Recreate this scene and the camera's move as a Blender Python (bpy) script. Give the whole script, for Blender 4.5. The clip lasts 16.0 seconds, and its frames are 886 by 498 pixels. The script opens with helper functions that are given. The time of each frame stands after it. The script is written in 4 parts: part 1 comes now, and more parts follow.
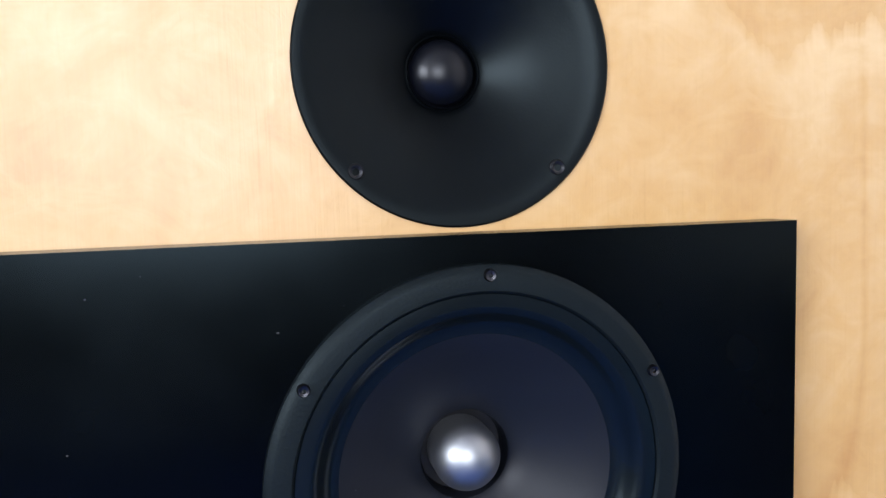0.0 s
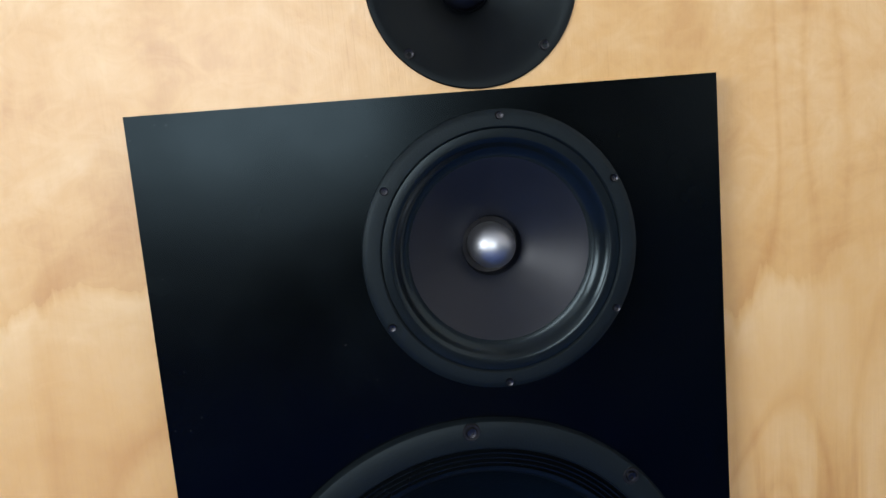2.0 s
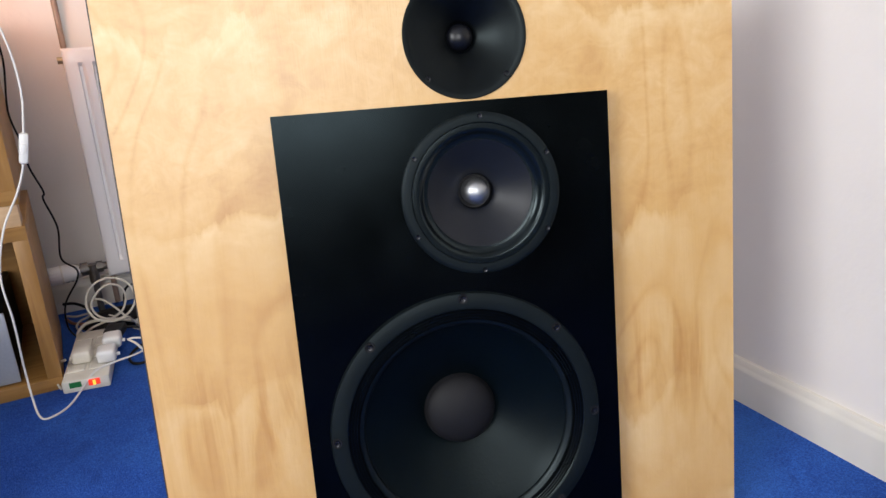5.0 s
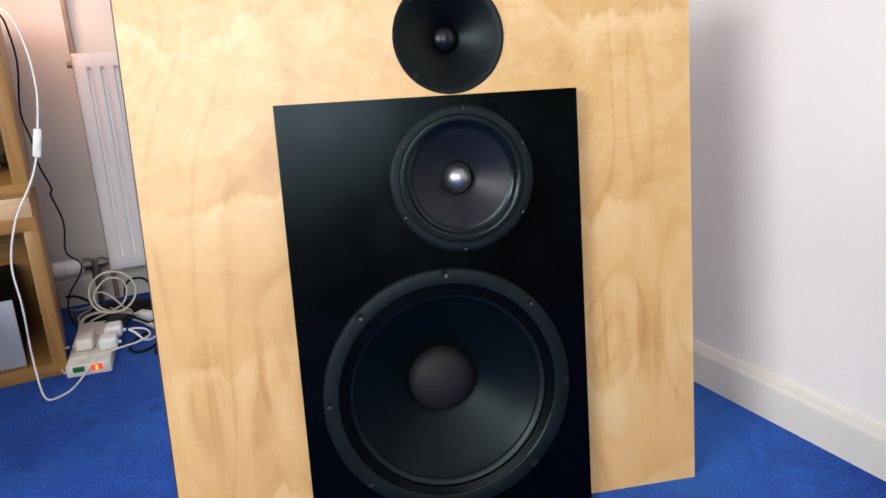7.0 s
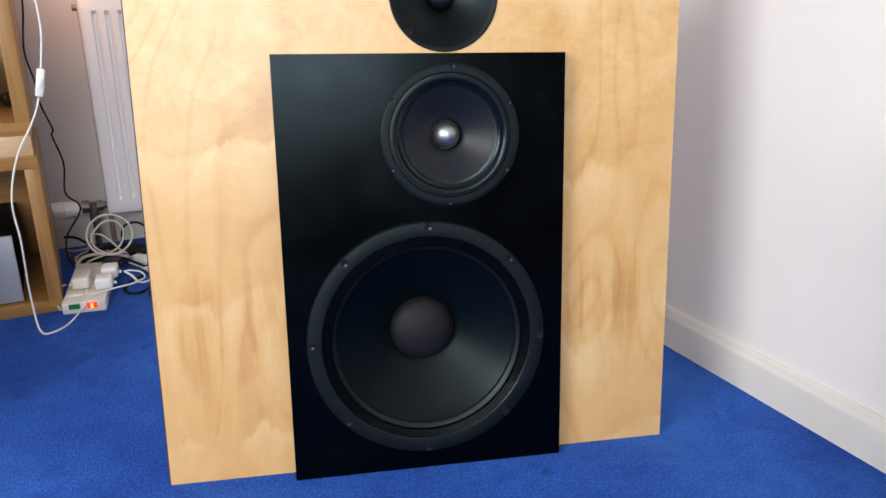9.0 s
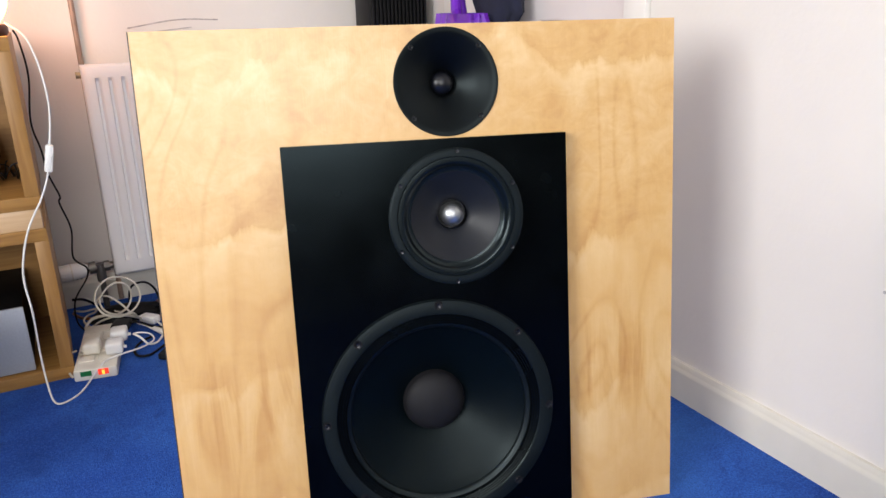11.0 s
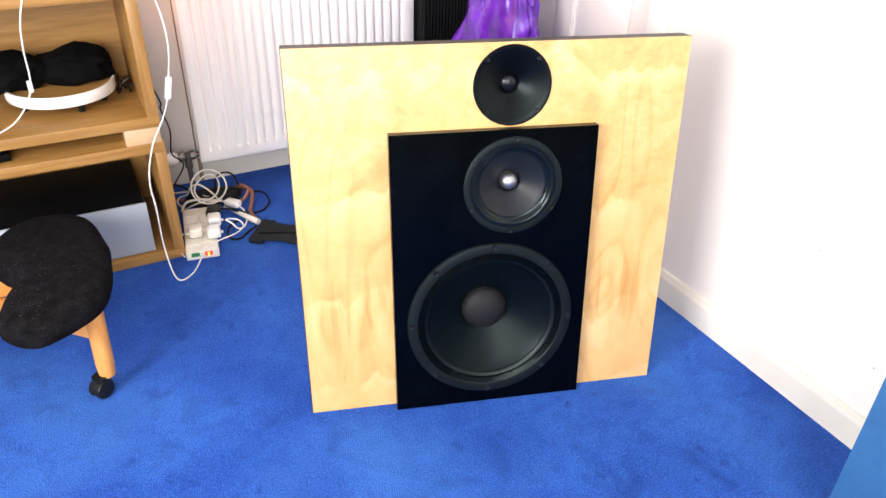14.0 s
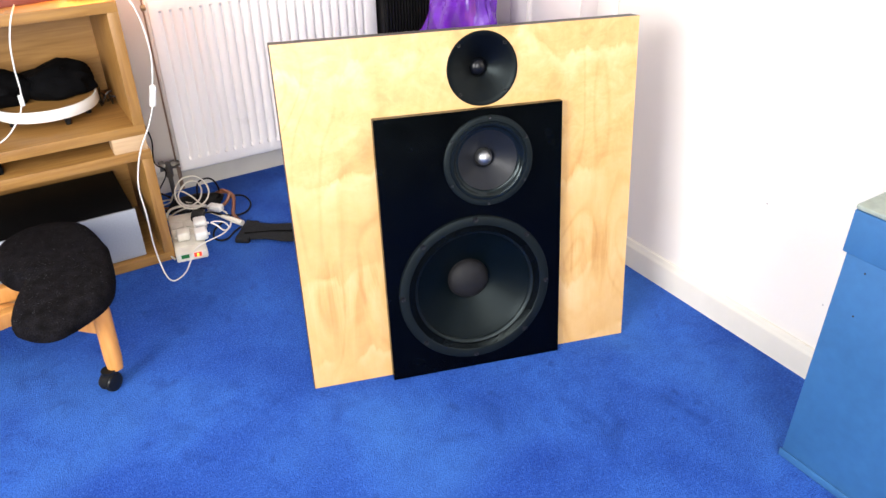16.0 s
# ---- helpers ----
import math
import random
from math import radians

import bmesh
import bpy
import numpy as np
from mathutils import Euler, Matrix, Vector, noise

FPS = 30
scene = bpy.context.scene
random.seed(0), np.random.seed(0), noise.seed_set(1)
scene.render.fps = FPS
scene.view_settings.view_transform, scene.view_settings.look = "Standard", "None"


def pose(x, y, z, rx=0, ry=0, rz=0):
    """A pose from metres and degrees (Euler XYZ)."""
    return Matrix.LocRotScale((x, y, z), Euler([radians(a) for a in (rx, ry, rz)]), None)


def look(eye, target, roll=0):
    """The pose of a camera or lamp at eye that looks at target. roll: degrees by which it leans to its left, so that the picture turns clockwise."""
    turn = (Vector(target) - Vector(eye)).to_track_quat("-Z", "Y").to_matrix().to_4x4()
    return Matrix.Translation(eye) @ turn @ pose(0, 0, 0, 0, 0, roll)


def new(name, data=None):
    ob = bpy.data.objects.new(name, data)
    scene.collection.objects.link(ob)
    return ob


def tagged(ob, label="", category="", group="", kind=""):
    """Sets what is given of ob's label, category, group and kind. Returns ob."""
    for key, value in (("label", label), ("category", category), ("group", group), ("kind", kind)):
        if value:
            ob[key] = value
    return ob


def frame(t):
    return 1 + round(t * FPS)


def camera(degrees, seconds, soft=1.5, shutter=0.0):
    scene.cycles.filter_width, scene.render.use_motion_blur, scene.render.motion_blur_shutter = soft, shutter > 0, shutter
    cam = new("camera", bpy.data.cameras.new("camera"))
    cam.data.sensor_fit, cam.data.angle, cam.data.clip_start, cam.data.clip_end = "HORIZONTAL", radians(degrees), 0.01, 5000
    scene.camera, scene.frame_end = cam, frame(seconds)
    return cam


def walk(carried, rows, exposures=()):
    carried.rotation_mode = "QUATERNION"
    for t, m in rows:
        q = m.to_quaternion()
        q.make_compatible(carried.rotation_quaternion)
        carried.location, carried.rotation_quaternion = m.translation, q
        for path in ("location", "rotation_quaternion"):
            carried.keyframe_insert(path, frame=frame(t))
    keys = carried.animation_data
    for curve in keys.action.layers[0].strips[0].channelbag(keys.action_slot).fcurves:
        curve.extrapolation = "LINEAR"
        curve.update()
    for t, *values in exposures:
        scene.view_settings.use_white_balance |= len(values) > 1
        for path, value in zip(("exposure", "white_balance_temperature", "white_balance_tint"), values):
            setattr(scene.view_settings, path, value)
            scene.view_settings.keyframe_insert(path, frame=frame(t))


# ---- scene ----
cam = camera(62.3, 16.0, soft=1.5)
ROWS = [
    (0.0, 0.2673, -0.3583, 0.7424, 77.18, -0.43, -31.19),
    (0.5, 0.2390, -0.4095, 0.7110, 75.01, 0.99, -29.33),
    (1.0, 0.2153, -0.4536, 0.7072, 73.84, 1.58, -28.69),
    (1.5, 0.1977, -0.5005, 0.7140, 74.14, 2.75, -27.49),
    (2.0, 0.1786, -0.5531, 0.7119, 73.63, 3.48, -27.10),
    (2.5, 0.1420, -0.6280, 0.7203, 74.25, 2.81, -26.42),
    (3.0, 0.1071, -0.6887, 0.7297, 73.77, 2.07, -26.18),
    (3.5, 0.0652, -0.7577, 0.7640, 71.63, 1.87, -26.41),
    (4.0, 0.0111, -0.8078, 0.7741, 70.51, 2.54, -26.11),
    (4.2, 0.0030, -0.8320, 0.8070, 69.58, 2.99, -26.66),
    (6.3, -0.0670, -0.9902, 0.7860, 73.82, 2.44, -29.08),
    (6.5, -0.0727, -0.9994, 0.7835, 73.25, 2.22, -28.98),
    (7.0, -0.0673, -1.0204, 0.7774, 72.51, 2.29, -28.30),
    (7.5, -0.0522, -1.0262, 0.7525, 71.53, 1.15, -28.98),
    (8.0, -0.0609, -1.0401, 0.7517, 71.39, -0.21, -28.57),
    (8.5, -0.0690, -1.0598, 0.7595, 71.46, -0.57, -27.25),
    (9.0, -0.0692, -1.0746, 0.7687, 70.05, -0.49, -27.42),
    (9.5, -0.0780, -1.0867, 0.7828, 70.93, -1.05, -28.17),
    (10.0, -0.0965, -1.1014, 0.8084, 73.03, -0.83, -27.63),
    (10.2, -0.0949, -1.0991, 0.8207, 73.10, -0.45, -27.62),
    (12.3, -0.0715, -1.0037, 1.1106, 62.46, 0.64, -29.63),
    (12.5, -0.0968, -1.0577, 1.1766, 60.78, 0.04, -29.43),
    (13.0, -0.1552, -1.1845, 1.2714, 59.64, -0.94, -26.34),
    (13.5, -0.2215, -1.2250, 1.2746, 58.15, -1.76, -24.75),
    (14.0, -0.3356, -1.2478, 1.2782, 57.39, -1.38, -27.49),
    (14.5, -0.4206, -1.2820, 1.2648, 56.44, -0.83, -31.10),
    (15.0, -0.4472, -1.3234, 1.2630, 56.30, -0.41, -31.91),
    (15.5, -0.4559, -1.3540, 1.2693, 57.86, 0.49, -31.97),
    (16.0, -0.4589, -1.3624, 1.2711, 58.46, 0.48, -32.03),
]
EXPOSURES = [(0.0, -0.32, 5650, 12), (0.2, -0.1, 5600, 13), (0.5, 1.05, 5800, 16), (1.0, 0.45, 5400, 14), (1.5, -0.2, 5300, 10), (2.0, -0.62, 5850, 9), (2.5, -0.90, 6150, 10), (3.0, -1.16, 6300, 10),
             (3.5, -0.65, 6300, 10), (4.0, -0.52, 6250, 10), (6.5, -0.47, 6200, 10), (8.0, -0.37, 6100, 10), (10.0, -0.40, 6200, 10), (12.5, -0.38, 6500, 10), (13.0, -0.15, 6500, 10),
             (13.5, 0.13, 6500, 10), (14.0, 0.42, 6500, 10), (15.0, 0.33, 6450, 10), (16.0, 0.29, 6450, 10)]
walk(cam, [(t, pose(x, y, z, rx, ry, rz)) for t, x, y, z, rx, ry, rz in ROWS], EXPOSURES)

# ---- world and lights ----
world = bpy.data.worlds.new("sky")
scene.world = world
world.use_nodes = True
wn = world.node_tree
sky = wn.nodes.new("ShaderNodeTexSky")
sky.sky_type, sky.sun_disc = "NISHITA", False
sky.sun_elevation, sky.sun_rotation = radians(35), radians(200)
wn.links.new(sky.outputs[0], wn.nodes["Background"].inputs[0])
wn.nodes["Background"].inputs[1].default_value = 0.12

# room: walls along x and y, origin on the carpet under the baffle's corner
X_LEFT, X_RIGHT, Y_FRONT, Y_BACK, Z_TOP = -2.2, 1.085, -3.4, 1.33, 2.4
WIN = (-1.95, -0.35, 0.85, 2.1)          # window in the left wall: y0, y1, z0, z1
WIN_S = (-2.10, -0.24, 1.00, 2.28)         # window behind the camera: x0, x1, z0, z1


def daylight(name, place, target, width, height, watts):
    """The sky's light in a window's opening."""
    lamp = new(name, bpy.data.lights.new(name, "AREA"))
    lamp.data.shape, lamp.data.size, lamp.data.size_y = "RECTANGLE", width, height
    lamp.data.energy, lamp.data.color = watts, (1.0, 0.975, 0.94)
    lamp.matrix_world = look(place, target)


daylight("window_light_west", (X_LEFT - 0.02, (WIN[0] + WIN[1]) / 2, (WIN[2] + WIN[3]) / 2), (2, (WIN[0] + WIN[1]) / 2, (WIN[2] + WIN[3]) / 2), 1.5, 1.15, 112)
daylight("window_light_south", ((WIN_S[0] + WIN_S[1]) / 2, Y_FRONT - 0.02, (WIN_S[2] + WIN_S[3]) / 2), ((WIN_S[0] + WIN_S[1]) / 2, 2, (WIN_S[2] + WIN_S[3]) / 2), 1.80, 1.22, 104)

# ---- materials ----


def mat(name, base, rough=0.5, metal=0.0, vary=0.12, scale=6.0, fine=0.0, fine_scale=300.0, bump=0.0, bump_scale=200.0, coat=0.0, sheen=0.0, rough_vary=0.08, spec=0.5):
    """A surface with broad and fine colour variation, uneven gloss and fine relief."""
    m = bpy.data.materials.new(name)
    m.use_nodes = True
    t = m.node_tree
    b = t.nodes["Principled BSDF"]
    co = t.nodes.new("ShaderNodeTexCoord")

    def noise_of(sc, detail=4.0):
        n = t.nodes.new("ShaderNodeTexNoise")
        n.inputs["Scale"].default_value, n.inputs["Detail"].default_value = sc, detail
        t.links.new(co.outputs["Object"], n.inputs["Vector"])
        return n

    n1 = noise_of(scale)
    ramp = t.nodes.new("ShaderNodeMapRange")
    ramp.inputs[1].default_value, ramp.inputs[2].default_value = 0.3, 0.7
    ramp.inputs[3].default_value, ramp.inputs[4].default_value = 1 - vary, 1 + vary
    t.links.new(n1.outputs[0], ramp.inputs[0])
    value = ramp.outputs[0]
    if fine:
        n2 = noise_of(fine_scale, 2.0)
        r2 = t.nodes.new("ShaderNodeMapRange")
        r2.inputs[1].default_value, r2.inputs[2].default_value = 0.3, 0.7
        r2.inputs[3].default_value, r2.inputs[4].default_value = 1 - fine, 1 + fine
        t.links.new(n2.outputs[0], r2.inputs[0])
        mul = t.nodes.new("ShaderNodeMath")
        mul.operation = "MULTIPLY"
        t.links.new(value, mul.inputs[0])
        t.links.new(r2.outputs[0], mul.inputs[1])
        value = mul.outputs[0]
    mix = t.nodes.new("ShaderNodeVectorMath")
    mix.operation = "SCALE"
    mix.inputs[0].default_value = base
    t.links.new(value, mix.inputs["Scale"])
    t.links.new(mix.outputs[0], b.inputs["Base Color"])
    rr = t.nodes.new("ShaderNodeMapRange")
    rr.inputs[3].default_value, rr.inputs[4].default_value = max(0.03, rough - rough_vary), min(1, rough + rough_vary)
    t.links.new(n1.outputs[0], rr.inputs[0])
    t.links.new(rr.outputs[0], b.inputs["Roughness"])
    b.inputs["Metallic"].default_value = metal
    b.inputs["Specular IOR Level"].default_value = spec
    b.inputs["Coat Weight"].default_value = coat
    b.inputs["Sheen Weight"].default_value = sheen
    if bump:
        n3 = noise_of(bump_scale, 3.0)
        bp = t.nodes.new("ShaderNodeBump")
        bp.inputs["Strength"].default_value, bp.inputs["Distance"].default_value = bump, 0.002
        t.links.new(n3.outputs[0], bp.inputs["Height"])
        t.links.new(bp.outputs[0], b.inputs["Normal"])
    return m


def birch_mat():
    """Rotary-cut birch ply under satin varnish: cloudy flame figure, vertical fibre streaks, soft cross bands."""
    m = bpy.data.materials.new("birch_ply")
    m.use_nodes = True
    t = m.node_tree
    b = t.nodes["Principled BSDF"]
    co = t.nodes.new("ShaderNodeTexCoord")

    def stretched(sx, sz, sc, detail, distortion, rough=0.55):
        mp = t.nodes.new("ShaderNodeMapping")
        mp.inputs["Scale"].default_value = (sx, 1, sz)
        t.links.new(co.outputs["Object"], mp.inputs[0])
        n = t.nodes.new("ShaderNodeTexNoise")
        n.inputs["Scale"].default_value, n.inputs["Detail"].default_value = sc, detail
        n.inputs["Distortion"].default_value, n.inputs["Roughness"].default_value = distortion, rough
        t.links.new(mp.outputs[0], n.inputs["Vector"])
        return n.outputs[0]

    def mapped(v, a0, a1, b0, b1):
        r = t.nodes.new("ShaderNodeMapRange")
        r.inputs[1].default_value, r.inputs[2].default_value, r.inputs[3].default_value, r.inputs[4].default_value = a0, a1, b0, b1
        t.links.new(v, r.inputs[0])
        return r.outputs[0]

    def math_of(op, a, c):
        n = t.nodes.new("ShaderNodeMath")
        n.operation = op
        for s, v in zip(n.inputs, (a, c)):
            if isinstance(v, (int, float)):
                s.default_value = v
            else:
                t.links.new(v, s)
        return n.outputs[0]

    cloud = stretched(1.0, 0.8, 4.2, 3, 0.8)
    flame = stretched(1.0, 0.55, 9.0, 5, 2.2, 0.55)
    streak = stretched(1.0, 0.10, 24.0, 4, 0.9)
    fibre = stretched(1.0, 0.04, 380.0, 2, 0.2)
    grain = stretched(1.0, 0.08, 75.0, 3, 0.6)
    bands = stretched(0.12, 1.0, 3.6, 2, 0.5)
    up = t.nodes.new("ShaderNodeSeparateXYZ")
    t.links.new(co.outputs["Object"], up.inputs[0])

    sway = stretched(1.0, 0.5, 2.4, 2, 0.4)
    ragged = stretched(1.0, 0.22, 17.0, 4, 0.8)
    h = math_of("ADD", math_of("MULTIPLY", up.outputs[2], 4.0), math_of("MULTIPLY", sway, 1.5))
    h = math_of("ADD", math_of("ADD", h, math_of("MULTIPLY", ragged, 0.50)), -1.20)
    f = math_of("FRACT", h, 0.0)
    # growth layers cut through by the peeler: pale ragged tongues under each edge, a darker band over it
    tongue = math_of("MULTIPLY", math_of("POWER", f, 4.0), mapped(f, 0.95, 1.0, 1.0, 0.0))
    shade = math_of("POWER", mapped(f, 0.0, 0.35, 1.0, 0.0), 1.6)
    patch = mapped(stretched(1.0, 0.7, 6.5, 2, 0.4), 0.42, 0.62, 0.12, 1.0)
    lowmask = mapped(math_of("ADD", up.outputs[2], mapped(cloud, 0.3, 0.7, -0.05, 0.05)), 0.28, 0.38, 1.0, 0.06)
    total = math_of("ADD", mapped(cloud, 0.25, 0.75, -0.11, 0.11), mapped(flame, 0.25, 0.75, -0.13, 0.13))
    total = math_of("ADD", total, math_of("MULTIPLY", tongue, math_of("MULTIPLY", patch, 0.42)))
    total = math_of("ADD", total, math_of("MULTIPLY", shade, math_of("MULTIPLY", patch, -0.10)))
    # thin brown streaks run down from the lowest edge and die out
    run = math_of("MULTIPLY", lowmask, mapped(up.outputs[2], 0.06, 0.24, 0.12, 1.0))
    total = math_of("ADD", total, math_of("MULTIPLY", mapped(streak, 0.52, 0.64, 0.0, -0.30), run))
    total = math_of("ADD", total, math_of("MULTIPLY", mapped(streak, 0.34, 0.46, 0.20, 0.0), run))
    curl = stretched(0.8, 1.0, 40.0, 3, 2.0)
    mottle = stretched(0.75, 1.0, 16.0, 4, 1.6)
    high = mapped(up.outputs[2], 0.45, 0.60, 0.25, 1.0)
    total = math_of("ADD", total, math_of("MULTIPLY", mapped(curl, 0.3, 0.7, -0.08, 0.08), high))
    total = math_of("ADD", total, math_of("MULTIPLY", mapped(mottle, 0.3, 0.7, -0.14, 0.14), high))
    total = math_of("ADD", total, mapped(bands, 0.3, 0.7, -0.07, 0.07))
    total = math_of("ADD", total, mapped(fibre, 0.3, 0.7, -0.02, 0.02))
    total = math_of("ADD", total, math_of("MULTIPLY", mapped(grain, 0.3, 0.7, -0.05, 0.05), run))
    # growth lines: nested loops
    line = t.nodes.new("ShaderNodeMath")
    line.operation = "PINGPONG"
    line.inputs[1].default_value = 0.5
    loops = math_of("ADD", math_of("MULTIPLY", stretched(1.0, 0.42, 4.6, 1, 0.5, 0.4), 9.0), math_of("MULTIPLY", ragged, 0.25))
    t.links.new(loops, line.inputs[0])
    total = math_of("ADD", total, math_of("MULTIPLY", mapped(line.outputs[0], 0.0, 0.16, -0.19, 0.015), mapped(stretched(1.0, 1.0, 5.0, 1, 0.2), 0.40, 0.56, 0.05, 1.0)))
    total = math_of("ADD", math_of("MULTIPLY", total, 0.92), 0.53)
    ramp = t.nodes.new("ShaderNodeValToRGB")
    e = ramp.color_ramp.elements
    e[0].position, e[0].color = 0.0, (0.44, 0.210, 0.052, 1)
    e[1].position, e[1].color = 1.0, (0.728, 0.515, 0.258, 1)
    mid = ramp.color_ramp.elements.new(0.5)
    mid.color = (0.608, 0.364, 0.130, 1)
    t.links.new(total, ramp.inputs[0])
    t.links.new(ramp.outputs[0], b.inputs["Base Color"])
    t.links.new(mapped(flame, 0.2, 0.8, 0.36, 0.50), b.inputs["Roughness"])
    b.inputs["Specular IOR Level"].default_value = 0.4
    b.inputs["Coat Weight"].default_value, b.inputs["Coat Roughness"].default_value = 0.95, 0.36
    bp = t.nodes.new("ShaderNodeBump")
    bp.inputs["Strength"].default_value, bp.inputs["Distance"].default_value = 0.42, 0.0014
    t.links.new(math_of("ADD", mapped(fibre, 0, 1, 0, 0.5), math_of("ADD", mapped(flame, 0, 1, 0, 1.0), mapped(curl, 0, 1, 0, 0.8))), bp.inputs["Height"])
    t.links.new(bp.outputs[0], b.inputs["Normal"])
    return m


def oak_mat(name, dark, light, axis=0):
    """Oak-effect veneer: long grain along one axis."""
    m = bpy.data.materials.new(name)
    m.use_nodes = True
    t = m.node_tree
    b = t.nodes["Principled BSDF"]
    co = t.nodes.new("ShaderNodeTexCoord")
    mp = t.nodes.new("ShaderNodeMapping")
    sc = [1.0, 1.0, 1.0]
    sc[axis] = 0.07
    mp.inputs["Scale"].default_value = sc
    n = t.nodes.new("ShaderNodeTexNoise")
    n.inputs["Scale"].default_value, n.inputs["Detail"].default_value, n.inputs["Distortion"].default_value = 70, 5, 0.6
    r = t.nodes.new("ShaderNodeValToRGB")
    r.color_ramp.elements[0].position, r.color_ramp.elements[0].color = 0.3, (*dark, 1)
    r.color_ramp.elements[1].position, r.color_ramp.elements[1].color = 0.7, (*light, 1)
    t.links.new(co.outputs["Object"], mp.inputs[0])
    t.links.new(mp.outputs[0], n.inputs["Vector"])
    t.links.new(n.outputs[0], r.inputs[0])
    t.links.new(r.outputs[0], b.inputs["Base Color"])
    b.inputs["Roughness"].default_value = 0.42
    return m


def carpet_mat():
    """Worn royal-blue cut pile: fine tufts, lighter rubbed areas and dark damp-looking stains."""
    m = bpy.data.materials.new("blue_carpet")
    m.use_nodes = True
    t = m.node_tree
    b = t.nodes["Principled BSDF"]
    co = t.nodes.new("ShaderNodeTexCoord")

    def noise_of(sc, detail, distortion=0.0):
        n = t.nodes.new("ShaderNodeTexNoise")
        n.inputs["Scale"].default_value, n.inputs["Detail"].default_value, n.inputs["Distortion"].default_value = sc, detail, distortion
        t.links.new(co.outputs["Object"], n.inputs["Vector"])
        return n.outputs[0]

    def mixed(fac, a, c):
        x = t.nodes.new("ShaderNodeMix")
        x.data_type = "RGBA"
        t.links.new(fac, x.inputs[0])
        for s, v in ((x.inputs[6], a), (x.inputs[7], c)):
            if isinstance(v, tuple):
                s.default_value = (*v, 1)
            else:
                t.links.new(v, s)
        return x.outputs[2]

    def mapped(v, a0, a1, b0, b1):
        r = t.nodes.new("ShaderNodeMapRange")
        r.inputs[1].default_value, r.inputs[2].default_value, r.inputs[3].default_value, r.inputs[4].default_value = a0, a1, b0, b1
        t.links.new(v, r.inputs[0])
        return r.outputs[0]

    tuft = noise_of(330, 3)
    broad = noise_of(3.0, 4, 0.4)
    clump = noise_of(26, 4, 0.5)
    stain = noise_of(7.5, 3, 0.7)
    col = mixed(mapped(broad, 0.36, 0.62, 0, 1), (0.015, 0.068, 0.40), (0.038, 0.145, 0.60))
    col = mixed(mapped(clump, 0.44, 0.70, 0, 0.42), col, (0.010, 0.050, 0.29))
    col = mixed(mapped(tuft, 0.36, 0.60, 0.62, 0.0), col, (0.005, 0.028, 0.19))
    grit = noise_of(180, 3, 0.3)
    col = mixed(mapped(grit, 0.50, 0.72, 0.0, 0.42), col, (0.070, 0.200, 0.70))
    col = mixed(mapped(grit, 0.32, 0.48, 0.38, 0.0), col, (0.006, 0.032, 0.20))
    col = mixed(mapped(stain, 0.58, 0.72, 0, 0.50), col, (0.006, 0.030, 0.19))
    spot = noise_of(15, 3, 0.2)
    col = mixed(mapped(spot, 0.64, 0.74, 0, 0.6), col, (0.006, 0.026, 0.17))
    rub = noise_of(1.7, 3, 0.3)
    col = mixed(mapped(rub, 0.52, 0.72, 0, 0.40), col, (0.058, 0.19, 0.55))
    t.links.new(col, b.inputs["Base Color"])
    b.inputs["Roughness"].default_value = 0.95
    b.inputs["Specular IOR Level"].default_value = 0.12
    b.inputs["Sheen Weight"].default_value, b.inputs["Sheen Roughness"].default_value = 0.12, 0.5
    b.inputs["Sheen Tint"].default_value = (0.3, 0.5, 1.0, 1)
    bp = t.nodes.new("ShaderNodeBump")
    bp.inputs["Strength"].default_value, bp.inputs["Distance"].default_value = 1.0, 0.006
    t.links.new(tuft, bp.inputs["Height"])
    t.links.new(bp.outputs[0], b.inputs["Normal"])
    return m


def glow_mat(name, colour, strength, surface=(0.8, 0.3, 0.1)):
    m = mat(name, surface, 0.6)
    b = m.node_tree.nodes["Principled BSDF"]
    b.inputs["Emission Color"].default_value, b.inputs["Emission Strength"].default_value = (*colour, 1), strength
    return m


BIRCH = birch_mat()
CARPET = carpet_mat()
WALL = mat("painted_wall", (0.79, 0.742, 0.688), 0.75, vary=0.035, scale=2.5, bump=0.25, bump_scale=90)
# made-up colour: unseen south and west walls darkened to cut reflections and bounce
WALL_UNSEEN_DARK = mat("unseen_wall_darkened", (0.055, 0.055, 0.06), 0.8, vary=0.05, scale=2.5)
CEILING = mat("ceiling_paint", (0.62, 0.61, 0.59), 0.8, vary=0.02)
GLOSS_WHITE = mat("white_gloss_paint", (0.82, 0.795, 0.75), 0.35, vary=0.03, scale=8, bump=0.08, bump_scale=60)
SKIRTING_PAINT = mat("cream_gloss_paint", (0.70, 0.665, 0.59), 0.38, vary=0.05, scale=9, bump=0.10, bump_scale=60)
DOOR_PAINT = mat("door_paint", (0.78, 0.72, 0.70), 0.45, vary=0.03, scale=5, bump=0.08, bump_scale=70)
RAD_WHITE = mat("radiator_enamel", (0.82, 0.80, 0.785), 0.30, vary=0.02, scale=6)
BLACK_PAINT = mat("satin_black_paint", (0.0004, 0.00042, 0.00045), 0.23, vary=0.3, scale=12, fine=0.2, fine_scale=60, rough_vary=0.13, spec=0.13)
EDGE_DARK = mat("dark_stained_edge", (0.030, 0.022, 0.019), 0.5, vary=0.3, scale=12)
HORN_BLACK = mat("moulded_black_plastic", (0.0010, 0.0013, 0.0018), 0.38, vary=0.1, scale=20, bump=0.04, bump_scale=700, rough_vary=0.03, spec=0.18)
